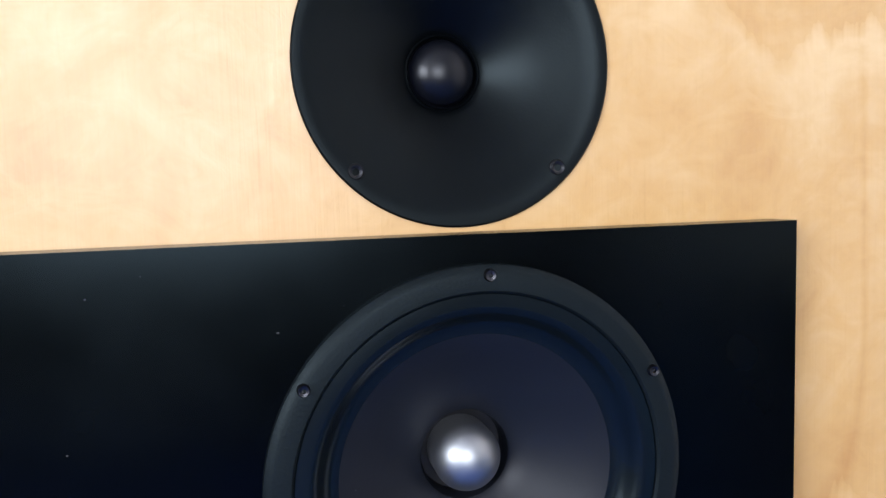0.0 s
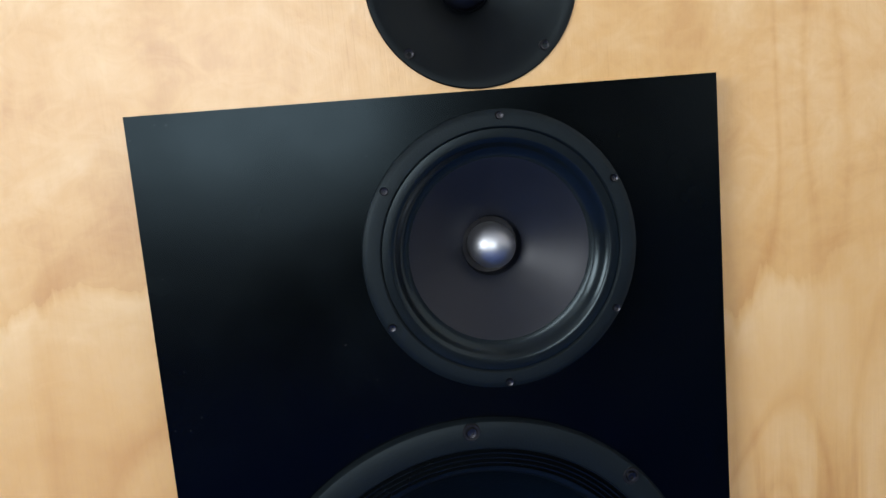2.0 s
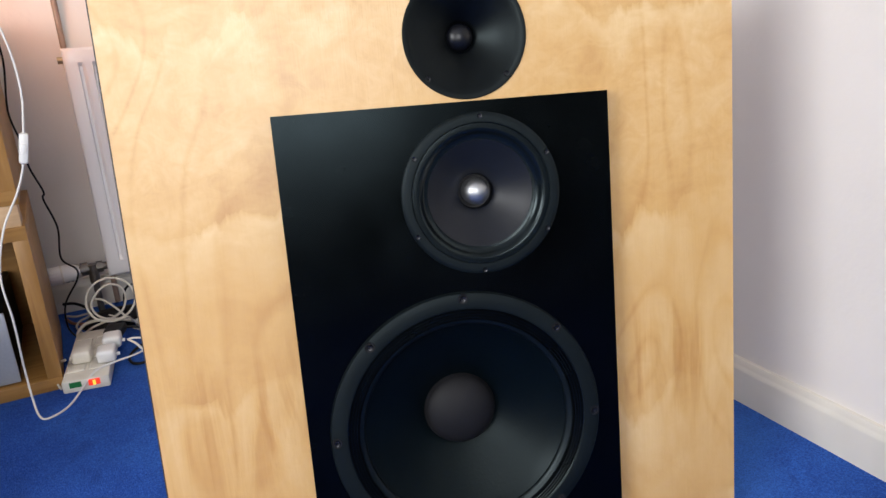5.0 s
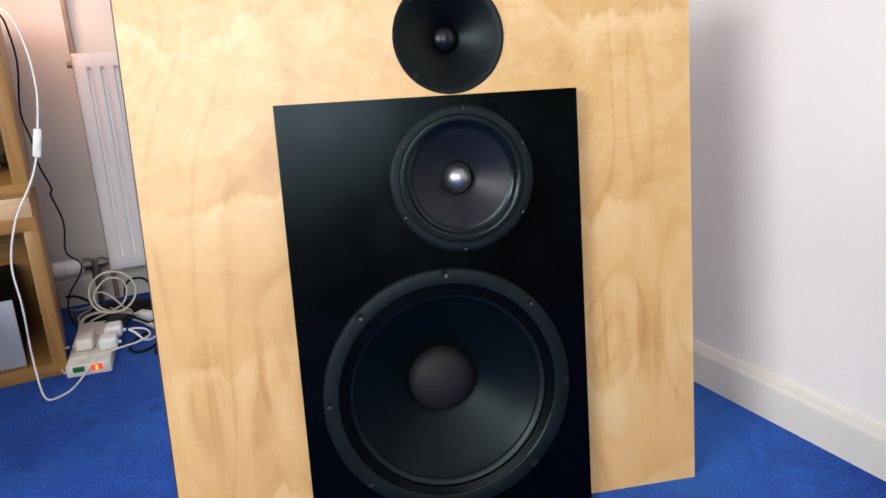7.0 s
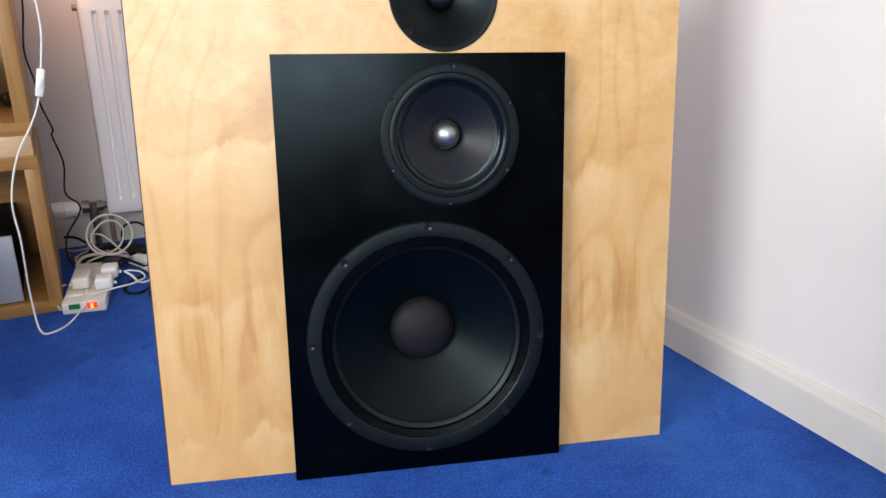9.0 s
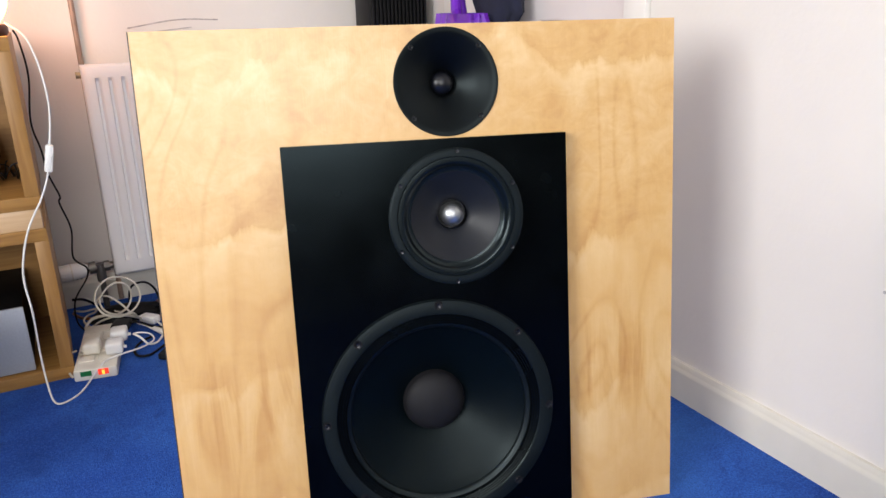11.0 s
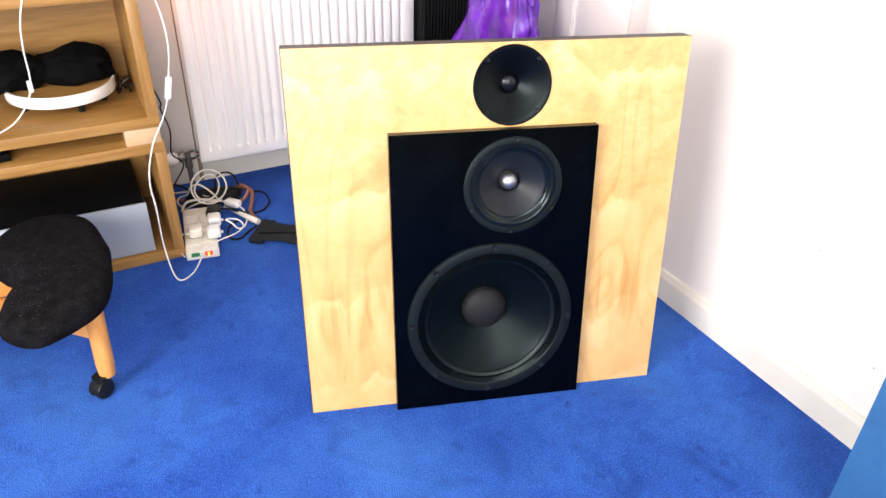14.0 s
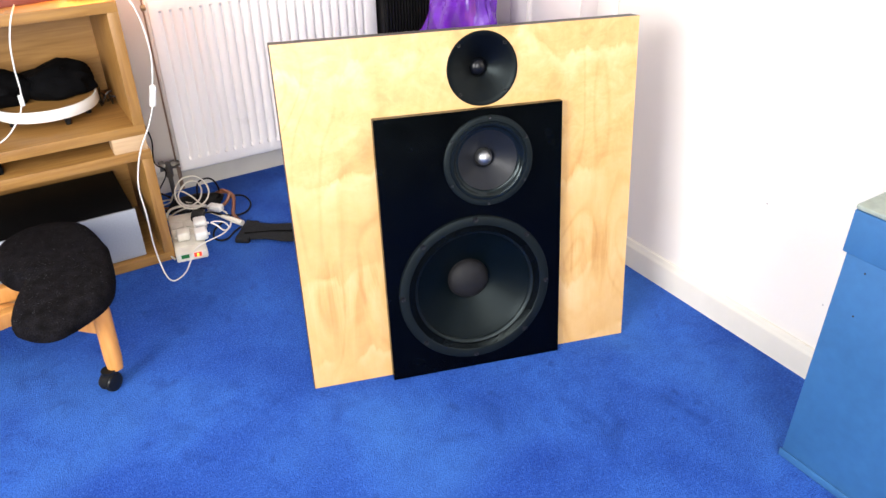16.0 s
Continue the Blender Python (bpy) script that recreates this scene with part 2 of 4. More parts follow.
DOME_BLACK = mat("dome_film", (0.003, 0.0035, 0.006), 0.32, vary=0.1, rough_vary=0.03, spec=0.35)
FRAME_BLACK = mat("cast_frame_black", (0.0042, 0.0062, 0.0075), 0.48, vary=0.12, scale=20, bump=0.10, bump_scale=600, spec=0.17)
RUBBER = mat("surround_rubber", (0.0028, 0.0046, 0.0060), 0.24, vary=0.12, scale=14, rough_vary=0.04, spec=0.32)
CONE_POLY = mat("polymer_cone", (0.0080, 0.0094, 0.0132), 0.40, vary=0.10, scale=18, bump=0.03, bump_scale=300, rough_vary=0.05, spec=0.26)
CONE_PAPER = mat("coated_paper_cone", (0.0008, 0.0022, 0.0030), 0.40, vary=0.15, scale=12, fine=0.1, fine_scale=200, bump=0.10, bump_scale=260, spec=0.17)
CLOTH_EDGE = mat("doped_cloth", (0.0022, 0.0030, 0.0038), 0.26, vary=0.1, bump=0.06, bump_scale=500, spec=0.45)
DUST_CAP = mat("felted_dust_cap", (0.0078, 0.0076, 0.0092), 0.62, vary=0.15, scale=30, bump=0.2, bump_scale=900, spec=0.25)
SILVER = mat("spun_aluminium", (0.40, 0.41, 0.42), 0.43, 1.0, vary=0.05, scale=30, rough_vary=0.04)
STEEL = mat("screw_steel", (0.055, 0.055, 0.06), 0.35, 1.0, vary=0.15, scale=80)
SCREW_BLACK = mat("black_screw", (0.02, 0.02, 0.022), 0.32, 0.6, vary=0.15, scale=80)
OAK_X = oak_mat("oak_veneer_long", (0.265, 0.128, 0.031), (0.40, 0.214, 0.062), 0)
OAK_Z = oak_mat("oak_veneer_upright", (0.26, 0.126, 0.031), (0.385, 0.206, 0.061), 2)
PINE = oak_mat("pine_block", (0.50, 0.32, 0.17), (0.62, 0.43, 0.25), 0)
BEECH = oak_mat("beech_frame", (0.56, 0.235, 0.055), (0.66, 0.32, 0.090), 2)
AMP_SILVER = mat("brushed_silver", (0.36, 0.385, 0.43), 0.52, 0.0, vary=0.04, scale=4, fine=0.04, fine_scale=200)
AMP_BLACK = mat("black_powder_coat", (0.003, 0.003, 0.0035), 0.6, vary=0.2, scale=10, bump=0.1, bump_scale=900, spec=0.10)
FABRIC = mat("charcoal_wool", (0.0064, 0.0058, 0.0070), 0.95, vary=0.55, scale=45, fine=0.75, fine_scale=420, bump=0.9, bump_scale=420, spec=0.06)
FLECK = mat("wool_fleck", (0.055, 0.058, 0.065), 0.9)
BLACK_CLOTH = mat("black_cloth", (0.003, 0.003, 0.0035), 0.85, vary=0.3, scale=30, bump=0.5, bump_scale=250, spec=0.05)
WHITE_PLASTIC = mat("white_plastic", (0.80, 0.79, 0.76), 0.35, vary=0.02)
OLD_PLASTIC = mat("yellowed_plastic", (0.74, 0.70, 0.61), 0.42, vary=0.08, scale=30)
WHITE_CABLE = mat("white_flex", (0.76, 0.74, 0.70), 0.45, vary=0.03)
CREAM_CABLE = mat("cream_flex", (0.58, 0.54, 0.46), 0.45, vary=0.06)
BLACK_CABLE = mat("black_flex", (0.005, 0.005, 0.0055), 0.5, vary=0.1, spec=0.2)
BROWN_CABLE = mat("copper_brown_flex", (0.22, 0.085, 0.045), 0.42, vary=0.1)
BLACK_PLASTIC = mat("black_plastic", (0.007, 0.007, 0.008), 0.42, vary=0.15, scale=30, spec=0.3)
SLEEVE = mat("black_webbing", (0.010, 0.011, 0.013), 0.75, vary=0.3, scale=40, bump=0.6, bump_scale=180, spec=0.2)
COPPER = mat("dull_painted_pipe", (0.34, 0.24, 0.18), 0.5, 0.2, vary=0.2, scale=25)
VALVE_METAL = mat("dull_nickel", (0.20, 0.185, 0.165), 0.38, 0.8, vary=0.3, scale=40)
BRASS = mat("dull_brass", (0.40, 0.30, 0.17), 0.4, 0.8, vary=0.2, scale=40)
BLUE_PAINT = mat("blue_painted_wood", (0.030, 0.118, 0.285), 0.55, vary=0.10, scale=4, fine=0.06, fine_scale=40, bump=0.15, bump_scale=50)
LID_TOP = mat("worn_grey_green_top", (0.26, 0.30, 0.26), 0.6, vary=0.15, scale=6, fine=0.1, fine_scale=60)
PURPLE = mat("purple_film", (0.125, 0.014, 0.40), 0.27, vary=0.55, scale=9, bump=0.5, bump_scale=24, rough_vary=0.1)
TOWER_BLACK = mat("ribbed_black_plastic", (0.005, 0.005, 0.006), 0.5, vary=0.1, spec=0.2)
NAVY = mat("navy_fabric", (0.012, 0.014, 0.035), 0.9, vary=0.3, scale=20, bump=0.4, bump_scale=200)
PAPER = mat("white_paper", (0.75, 0.74, 0.76), 0.7, vary=0.05)
SALT_GLOW = glow_mat("lit_salt_crystal", (1.0, 0.32, 0.05), 27.0)
NEON = glow_mat("red_neon_lens", (1.0, 0.05, 0.015), 1.0, (0.6, 0.03, 0.015))
NEON_CORE = glow_mat("neon_tube", (1.0, 0.42, 0.04), 2.2, (0.8, 0.3, 0.05))
DUST = mat("grey_dust", (0.06, 0.06, 0.065), 0.9)
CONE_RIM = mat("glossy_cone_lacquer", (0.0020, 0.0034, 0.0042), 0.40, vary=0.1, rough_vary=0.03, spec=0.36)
GREEN = mat("green_label", (0.012, 0.17, 0.045), 0.4, vary=0.1)
DARK_WOOD = mat("dark_turned_wood", (0.06, 0.022, 0.012), 0.45, vary=0.3, scale=25)
RED_BOOK = mat("red_brown_board", (0.16, 0.035, 0.022), 0.6, vary=0.15, scale=20)
SCUFF = mat("wall_scuff", (0.46, 0.42, 0.40), 0.8, vary=0.3, scale=60)

# reflections in the black lacquers and mouldings tinted blue-green, imitating cool window light
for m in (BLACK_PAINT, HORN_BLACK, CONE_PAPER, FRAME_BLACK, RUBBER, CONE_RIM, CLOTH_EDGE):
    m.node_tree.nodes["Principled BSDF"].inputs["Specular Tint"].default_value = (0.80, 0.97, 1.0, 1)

# stronger blue in the front panel's tint, for the sky haze reflected there
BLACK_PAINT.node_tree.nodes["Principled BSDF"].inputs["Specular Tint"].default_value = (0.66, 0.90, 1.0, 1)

# ---- mesh helpers ----


def part(name, bm, material, parent=None, label="", smooth=True):
    me = bpy.data.meshes.new(name)
    bmesh.ops.recalc_face_normals(bm, faces=bm.faces)
    for f in bm.faces:
        f.smooth = smooth
    bm.to_mesh(me)
    bm.free()
    for m in material if isinstance(material, (list, tuple)) else [material]:
        me.materials.append(m)
    if smooth:
        me.set_sharp_from_angle(angle=radians(35))
    ob = new(name, me)
    if parent:
        ob.parent = parent
    if label:
        ob["label"] = label
    return ob


def box(x0, x1, y0, y1, z0, z1, bevel=0.0, bm=None, seg=2):
    own = bmesh.new()
    bmesh.ops.create_cube(own, size=1, matrix=Matrix.Translation(((x0 + x1) / 2, (y0 + y1) / 2, (z0 + z1) / 2)) @ Matrix.Diagonal((x1 - x0, y1 - y0, z1 - z0, 1)))
    if bevel:
        bmesh.ops.bevel(own, geom=own.edges[:], offset=bevel, segments=seg, affect="EDGES", profile=0.5)
    if bm is None:
        return own
    me = bpy.data.meshes.new("tmp")
    own.to_mesh(me)
    own.free()
    bm.from_mesh(me)
    bpy.data.meshes.remove(me)
    return bm


def lathe(profile, cx, cz, n=96, bm=None, y_scale=1.0):
    """Revolve (radius, y) round an axis along y through (cx, cz)."""
    bm = bm or bmesh.new()
    rings = []
    for r, y in profile:
        if r < 1e-6:
            rings.append([bm.verts.new((cx, y, cz))])
        else:
            rings.append([bm.verts.new((cx + r * math.cos(2 * math.pi * i / n), y, cz + r * math.sin(2 * math.pi * i / n))) for i in range(n)])
    for a, b in zip(rings, rings[1:]):
        for i in range(n):
            j = (i + 1) % n
            q = [a[i % len(a)], a[j % len(a)], b[j % len(b)], b[i % len(b)]]
            q = list(dict.fromkeys(q))
            if len(q) > 2:
                bm.faces.new(q)
    return bm


def lathe_z(profile, cx, cy, n=48):
    """Revolve (radius, z) round an upright axis."""
    bm = lathe([(r, z) for r, z in profile], 0, 0, n)
    for v in bm.verts:
        x, y, z = v.co
        v.co = (cx + x, cy + z, y)
    return bm


def holed_panel(x0, x1, z0, z1, y0, y1, holes, edge=0.0, n=72):
    """A board in the xz plane from y0 (front) to y1, with round holes through it. Front face gets material 0, the rest 1."""
    bm = bmesh.new()
    edges = []

    def loop(pts):
        vs = [bm.verts.new((x, y0, z)) for x, z in pts]
        edges.extend(bm.edges.new((vs[i], vs[(i + 1) % len(vs)])) for i in range(len(vs)))

    loop([(x0, z0), (x1, z0), (x1, z1), (x0, z1)])
    for cx, cz, r in holes:
        loop([(cx + r * math.cos(2 * math.pi * i / n), cz + r * math.sin(2 * math.pi * i / n)) for i in range(n)])
    bmesh.ops.triangle_fill(bm, use_beauty=True, use_dissolve=False, edges=edges, normal=(0, -1, 0))
    front = bm.faces[:]
    ret = bmesh.ops.extrude_face_region(bm, geom=front, use_keep_orig=True)
    for v in [g for g in ret["geom"] if isinstance(g, bmesh.types.BMVert)]:
        v.co.y = y1
    for f in bm.faces:
        f.material_index = 0 if all(abs(v.co.y - y0) < 1e-6 for v in f.verts) else 1
    return bm


def smooth_path(pts, steps=8):
    """Catmull-Rom points through pts."""
    ps = [Vector(p) for p in pts]
    ps = [2 * ps[0] - ps[1]] + ps + [2 * ps[-1] - ps[-2]]
    out = []
    for a, b, c, d in zip(ps, ps[1:], ps[2:], ps[3:]):
        for k in range(steps):
            u = k / steps
            out.append(0.5 * (2 * b + (c - a) * u + (2 * a - 5 * b + 4 * c - d) * u * u + (3 * b - a - 3 * c + d) * u ** 3))
    return out + [ps[-2]]


def tube(pts, r, n=10, steps=8, bm=None, straight=False):
    """A round cable or rod along pts."""
    bm = bm or bmesh.new()
    path = [Vector(p) for p in pts] if straight else smooth_path(pts, steps)
    rings = []
    side = None
    for i, p in enumerate(path):
        d = (path[min(i + 1, len(path) - 1)] - path[max(i - 1, 0)]).normalized()
        if side is None:
            side = d.cross(Vector((0, 0, 1))) if abs(d.z) < 0.9 else d.cross(Vector((1, 0, 0)))
        side = (side - d * side.dot(d)).normalized()
        up = d.cross(side)
        rr = r(i / (len(path) - 1)) if callable(r) else r
        rings.append([bm.verts.new(p + (side * math.cos(2 * math.pi * k / n) + up * math.sin(2 * math.pi * k / n)) * rr) for k in range(n)])
    for a, b in zip(rings, rings[1:]):
        for k in range(n):
            bm.faces.new((a[k], a[(k + 1) % n], b[(k + 1) % n], b[k]))
    bm.faces.new(rings[0])
    bm.faces.new(rings[-1])
    return bm


def empty(name, m=None, **tags):
    ob = new(name)
    if m is not None:
        ob.matrix_world = m
    return tagged(ob, **tags)


# ---- the room ----
T = 0.14
floor = part("floor", box(X_LEFT - T, X_RIGHT + T, Y_FRONT - T, Y_BACK + T, -0.1, 0.0), CARPET, smooth=False)
tagged(floor, "royal-blue worn cut-pile carpet with dark stains", "floor", kind="structure")
tagged(part("ceiling", box(X_LEFT - T, X_RIGHT + T, Y_FRONT - T, Y_BACK + T, Z_TOP, Z_TOP + 0.1), CEILING, smooth=False), "plain white ceiling", "ceiling", kind="structure")
tagged(part("wall_north", box(X_LEFT - T, X_RIGHT + T, Y_BACK, Y_BACK + T, 0, Z_TOP), WALL, smooth=False), "off-white painted wall behind the radiator", "wall", kind="structure")
x0, x1, z0, z1 = WIN_S
bm = box(X_LEFT - T, x0, Y_FRONT - T, Y_FRONT, 0, Z_TOP)
box(x1, X_RIGHT + T, Y_FRONT - T, Y_FRONT, 0, Z_TOP, bm=bm)
box(x0, x1, Y_FRONT - T, Y_FRONT, 0, z0, bm=bm)
box(x0, x1, Y_FRONT - T, Y_FRONT, z1, Z_TOP, bm=bm)
tagged(part("wall_south", bm, WALL_UNSEEN_DARK, smooth=False), "unseen wall with a window, darkened to cut bounced light", "wall", kind="structure")
window_2 = empty("window_2", pose(0, Y_FRONT - 0.08, 0), label="white-framed window in the unseen darkened wall", category="window", kind="structure")
bm = box(x0, x1, -0.03, 0.03, z0, z0 + 0.05)
box(x0, x1, -0.03, 0.03, z1 - 0.05, z1, bm=bm)
box(x0, x0 + 0.05, -0.03, 0.03, z0 + 0.05, z1 - 0.05, bm=bm)
box(x1 - 0.05, x1, -0.03, 0.03, z0 + 0.05, z1 - 0.05, bm=bm)
box((x0 + x1) / 2 - 0.025, (x0 + x1) / 2 + 0.025, -0.03, 0.03, z0 + 0.05, z1 - 0.05, bm=bm)
part("window_frame", bm, GLOSS_WHITE, window_2, smooth=False)
part("window_sill", box(x0 - 0.04, x1 + 0.04, 0.085, 0.20, z0 - 0.03, z0, 0.004), GLOSS_WHITE, window_2)
DOOR_Y0, DOOR_Y1, DOOR_TOP = 0.245, 1.005, 2.0
bm = box(X_RIGHT, X_RIGHT + T, Y_FRONT, DOOR_Y0, 0, Z_TOP)
box(X_RIGHT, X_RIGHT + T, DOOR_Y1, Y_BACK, 0, Z_TOP, bm=bm)
box(X_RIGHT, X_RIGHT + T, DOOR_Y0, DOOR_Y1, DOOR_TOP, Z_TOP, bm=bm)
tagged(part("wall_east", bm, WALL, smooth=False), "off-white painted wall with small marks and a doorway", "wall", kind="structure")
y0, y1, z0, z1 = WIN
bm = box(X_LEFT - T, X_LEFT, Y_FRONT, y0, 0, Z_TOP)
box(X_LEFT - T, X_LEFT, y1, Y_BACK, 0, Z_TOP, bm=bm)
box(X_LEFT - T, X_LEFT, y0, y1, 0, z0, bm=bm)
box(X_LEFT - T, X_LEFT, y0, y1, z1, Z_TOP, bm=bm)
tagged(part("wall_west", bm, WALL_UNSEEN_DARK, smooth=False), "unseen west wall with the window, darkened to cut bounced light", "wall", kind="structure")
window_1 = empty("window_1", pose(X_LEFT - 0.06, 0, 0), label="white-framed window in the painted wall", category="window", kind="structure")
bm = box(-0.03, 0.03, y0, y1, z0, z0 + 0.05)
box(-0.03, 0.03, y0, y1, z1 - 0.05, z1, bm=bm)
box(-0.03, 0.03, y0, y0 + 0.05, z0 + 0.05, z1 - 0.05, bm=bm)
box(-0.03, 0.03, y1 - 0.05, y1, z0 + 0.05, z1 - 0.05, bm=bm)
box(-0.03, 0.03, (y0 + y1) / 2 - 0.025, (y0 + y1) / 2 + 0.025, z0 + 0.05, z1 - 0.05, bm=bm)
part("window_frame", bm, GLOSS_WHITE, window_1, smooth=False)
part("window_sill", box(0.035, 0.16, y0 - 0.04, y1 + 0.04, z0 - 0.03, z0, 0.004), GLOSS_WHITE, window_1)


def skirting(name, length, m):
    """A moulded skirting board along local x, its back at y = 0, front towards -y."""
    bm = bmesh.new()
    prof = [(0, 0), (-0.015, 0), (-0.015, 0.067), (-0.0142, 0.071), (-0.0115, 0.075), (-0.0095, 0.079), (-0.0088, 0.084), (-0.006, 0.088), (0, 0.089)]
    ends = [[bm.verts.new((x, y, z)) for y, z in prof] for x in (0, length)]
    for i in range(len(prof)):
        j = (i + 1) % len(prof)
        bm.faces.new((ends[0][i], ends[0][j], ends[1][j], ends[1][i]))
    bm.faces.new(ends[0])
    bm.faces.new(ends[1])
    ob = part(name, bm, SKIRTING_PAINT)
    ob.matrix_world = m
    return tagged(ob, "cream-white gloss-painted skirting board", "skirting board", kind="structure")


skirting("baseboard_1", DOOR_Y0 - 0.075 - Y_FRONT, pose(X_RIGHT, DOOR_Y0 - 0.075, 0, 0, 0, -90))
skirting("baseboard_2", X_RIGHT - X_LEFT, pose(X_LEFT, Y_BACK, 0))
skirting("baseboard_3", Y_BACK - Y_FRONT, pose(X_LEFT, Y_FRONT, 0, 0, 0, 90))
skirting("baseboard_4", X_RIGHT - X_LEFT, pose(X_RIGHT, Y_FRONT, 0, 0, 0, 180))

# door with architrave in the right-hand wall
bm = box(X_RIGHT - 0.018, X_RIGHT, DOOR_Y0 - 0.07, DOOR_Y0, 0, DOOR_TOP + 0.07, 0.005)
box(X_RIGHT - 0.018, X_RIGHT, DOOR_Y1, DOOR_Y1 + 0.07, 0, DOOR_TOP + 0.07, 0.005, bm=bm)
box(X_RIGHT - 0.018, X_RIGHT, DOOR_Y0, DOOR_Y1, DOOR_TOP, DOOR_TOP + 0.07, 0.005, bm=bm)
tagged(part("trim", bm, GLOSS_WHITE), "white gloss architrave round the door", "door frame", kind="structure")
door_1 = empty("door_1", pose(X_RIGHT + 0.02, DOOR_Y0, 0), label="closed white four-panel door with a bag on its handle", category="door", kind="structure")
DW = DOOR_Y1 - DOOR_Y0
bm = bmesh.new()
STILES = [(0.003, 0.10), (0.375, 0.455), (DW - 0.10, DW - 0.003)]
for a, b in STILES:
    box(0, 0.038, a, b, 0.006, DOOR_TOP - 0.004, bm=bm)
for a, b in ((0.10, 0.375), (0.455, DW - 0.10)):
    for c, d in ((0.006, 0.20), (0.82, 0.99), (1.88, DOOR_TOP - 0.004)):
        box(0, 0.038, a, b, c, d, bm=bm)
part("door_leaf", bm, DOOR_PAINT, door_1, smooth=False)
for a, b in ((0.10, 0.375), (0.455, DW - 0.10)):
    for c, d in ((0.20, 0.82), (0.99, 1.88)):
        bm = box(0.012, 0.030, a, b, c, d)
        box(0.007, 0.016, a + 0.02, b - 0.02, c + 0.02, d - 0.02, 0.004, bm=bm)
        part("door_panel", bm, DOOR_PAINT, door_1)
bm = tube([(0.0, DW - 0.06, 0.99), (-0.045, DW - 0.06, 0.99), (-0.055, DW - 0.08, 0.99), (-0.055, DW - 0.17, 0.985)], 0.009, 12)
box(-0.006, 0.0, DW - 0.085, DW - 0.035, 0.91, 1.07, 0.002, bm=bm)
part("door_handle", bm, BRASS, door_1, "dull brass lever handle")

# wall socket behind the baffle's edge
socket = empty("wall_socket", pose(X_RIGHT, 0.075, 0.190), label="white double wall socket low on the painted wall", category="socket")
part("faceplate", box(-0.012, 0.0, -0.015, 0.131, 0, 0.086, 0.003), WHITE_PLASTIC, socket)
for k in range(2):
    part("rocker", box(-0.016, -0.011, 0.02 + 0.06 * k, 0.032 + 0.06 * k, 0.058, 0.076, 0.002), WHITE_PLASTIC, socket)

# small scuffs on the walls
for n, (yy, zz, r) in enumerate([(-0.412, 0.401, 0.0025), (-0.62, 0.215, 0.002)]):
    bm = lathe([(0, -0.0012), (r, -0.0010), (r * 1.1, 0.0)], 0, 0, 12)
    ob = part("wall_mark", bm, SCUFF)
    ob.matrix_world = pose(X_RIGHT, yy, zz, 0, 0, -90)
    tagged(ob, "small dark mark on the white wall", "mark", kind="structure")
bm = tube([(0.16, Y_BACK, 0.815), (0.30, Y_BACK, 0.835), (0.42, Y_BACK, 0.832)], 0.0022, 6)
tube([(0.20, Y_BACK, 0.80), (0.34, Y_BACK, 0.812)], 0.0018, 6, bm=bm)
tagged(part("wall_scratch", bm, SCUFF), "dark scrape in the paint above the radiator", "mark", kind="structure")

# ---- the loudspeaker on its leaning baffle ----
LEAN_BACK, TURN_Z = 8.3, -17.0
speaker = empty("loudspeaker", pose(0, 0, 0, -LEAN_BACK, 0, TURN_Z), label="three-way open-baffle loudspeaker of birch ply with a black front panel", category="loudspeaker")
W_C, W_R = (0.4225, 0.2228), 0.195       # woofer centre and frame radius
M_C, M_R = (0.4646, 0.5493), 0.1094      # midrange
H_C, H_R = (0.4621, 0.7596), 0.0838      # horn
PANEL_Y = -0.0225


def rest_on_floor(bm):
    for v in bm.verts:
        if v.co.z < 0.001:
            v.co.z += v.co.y * math.tan(radians(LEAN_BACK))
    return bm


bm = holed_panel(0, 0.848, 0, 0.848, 0.0, 0.045, [(*W_C, 0.172), (*M_C, 0.096), (*H_C, 0.076)])
part("baffle_board", rest_on_floor(bm), [BIRCH, EDGE_DARK], speaker, "varnished birch ply face with dark stained edges", smooth=False)
part("edging_strip", rest_on_floor(box(-0.0018, -0.0001, 0.0002, 0.045, 0.0, 0.848)), EDGE_DARK, speaker, "dark stained edge strip", smooth=False)
bm = holed_panel(0.1992, 0.6492, 0, 0.6732, PANEL_Y, -0.0005, [(*W_C, 0.172), (*M_C, 0.096)])
rest_on_floor(bm)
part("front_panel", bm, [BLACK_PAINT, BLACK_PAINT], speaker, "satin black painted panel", smooth=False)

bm = bmesh.new()
rng = random.Random(21)
for k in range(26):
    x, z = 0.2 + 0.24 * rng.random() ** 1.5, 0.67 - 0.30 * rng.random() ** 1.3
    d = rng.uniform(0.00025, 0.0005)
    box(x, x + d * rng.uniform(1, 3), PANEL_Y - 0.0004, PANEL_Y, z, z + d, bm=bm)
tagged(part("dust_speck", bm, DUST, speaker, "faint grey dust specks on the black paint", smooth=False), kind="stuff")


def screws(parent, c, r, y, n, turn, size, material):
    for k in range(n):
        a = radians(90 - turn - 360 / n * k)
        x, z = c[0] + r * math.cos(a), c[1] + r * math.sin(a)
        bm = lathe([(size * 0.32, y + 0.0002), (size * 0.36, y - 0.0022), (size * 0.8, y - 0.0026), (size, y - 0.0012), (size * 1.02, y + 0.002)], x, z, 20)
        lathe([(0, y - 0.0002), (size * 0.34, y - 0.0004)], x, z, 20, bm)
        part("screw", bm, material, parent)


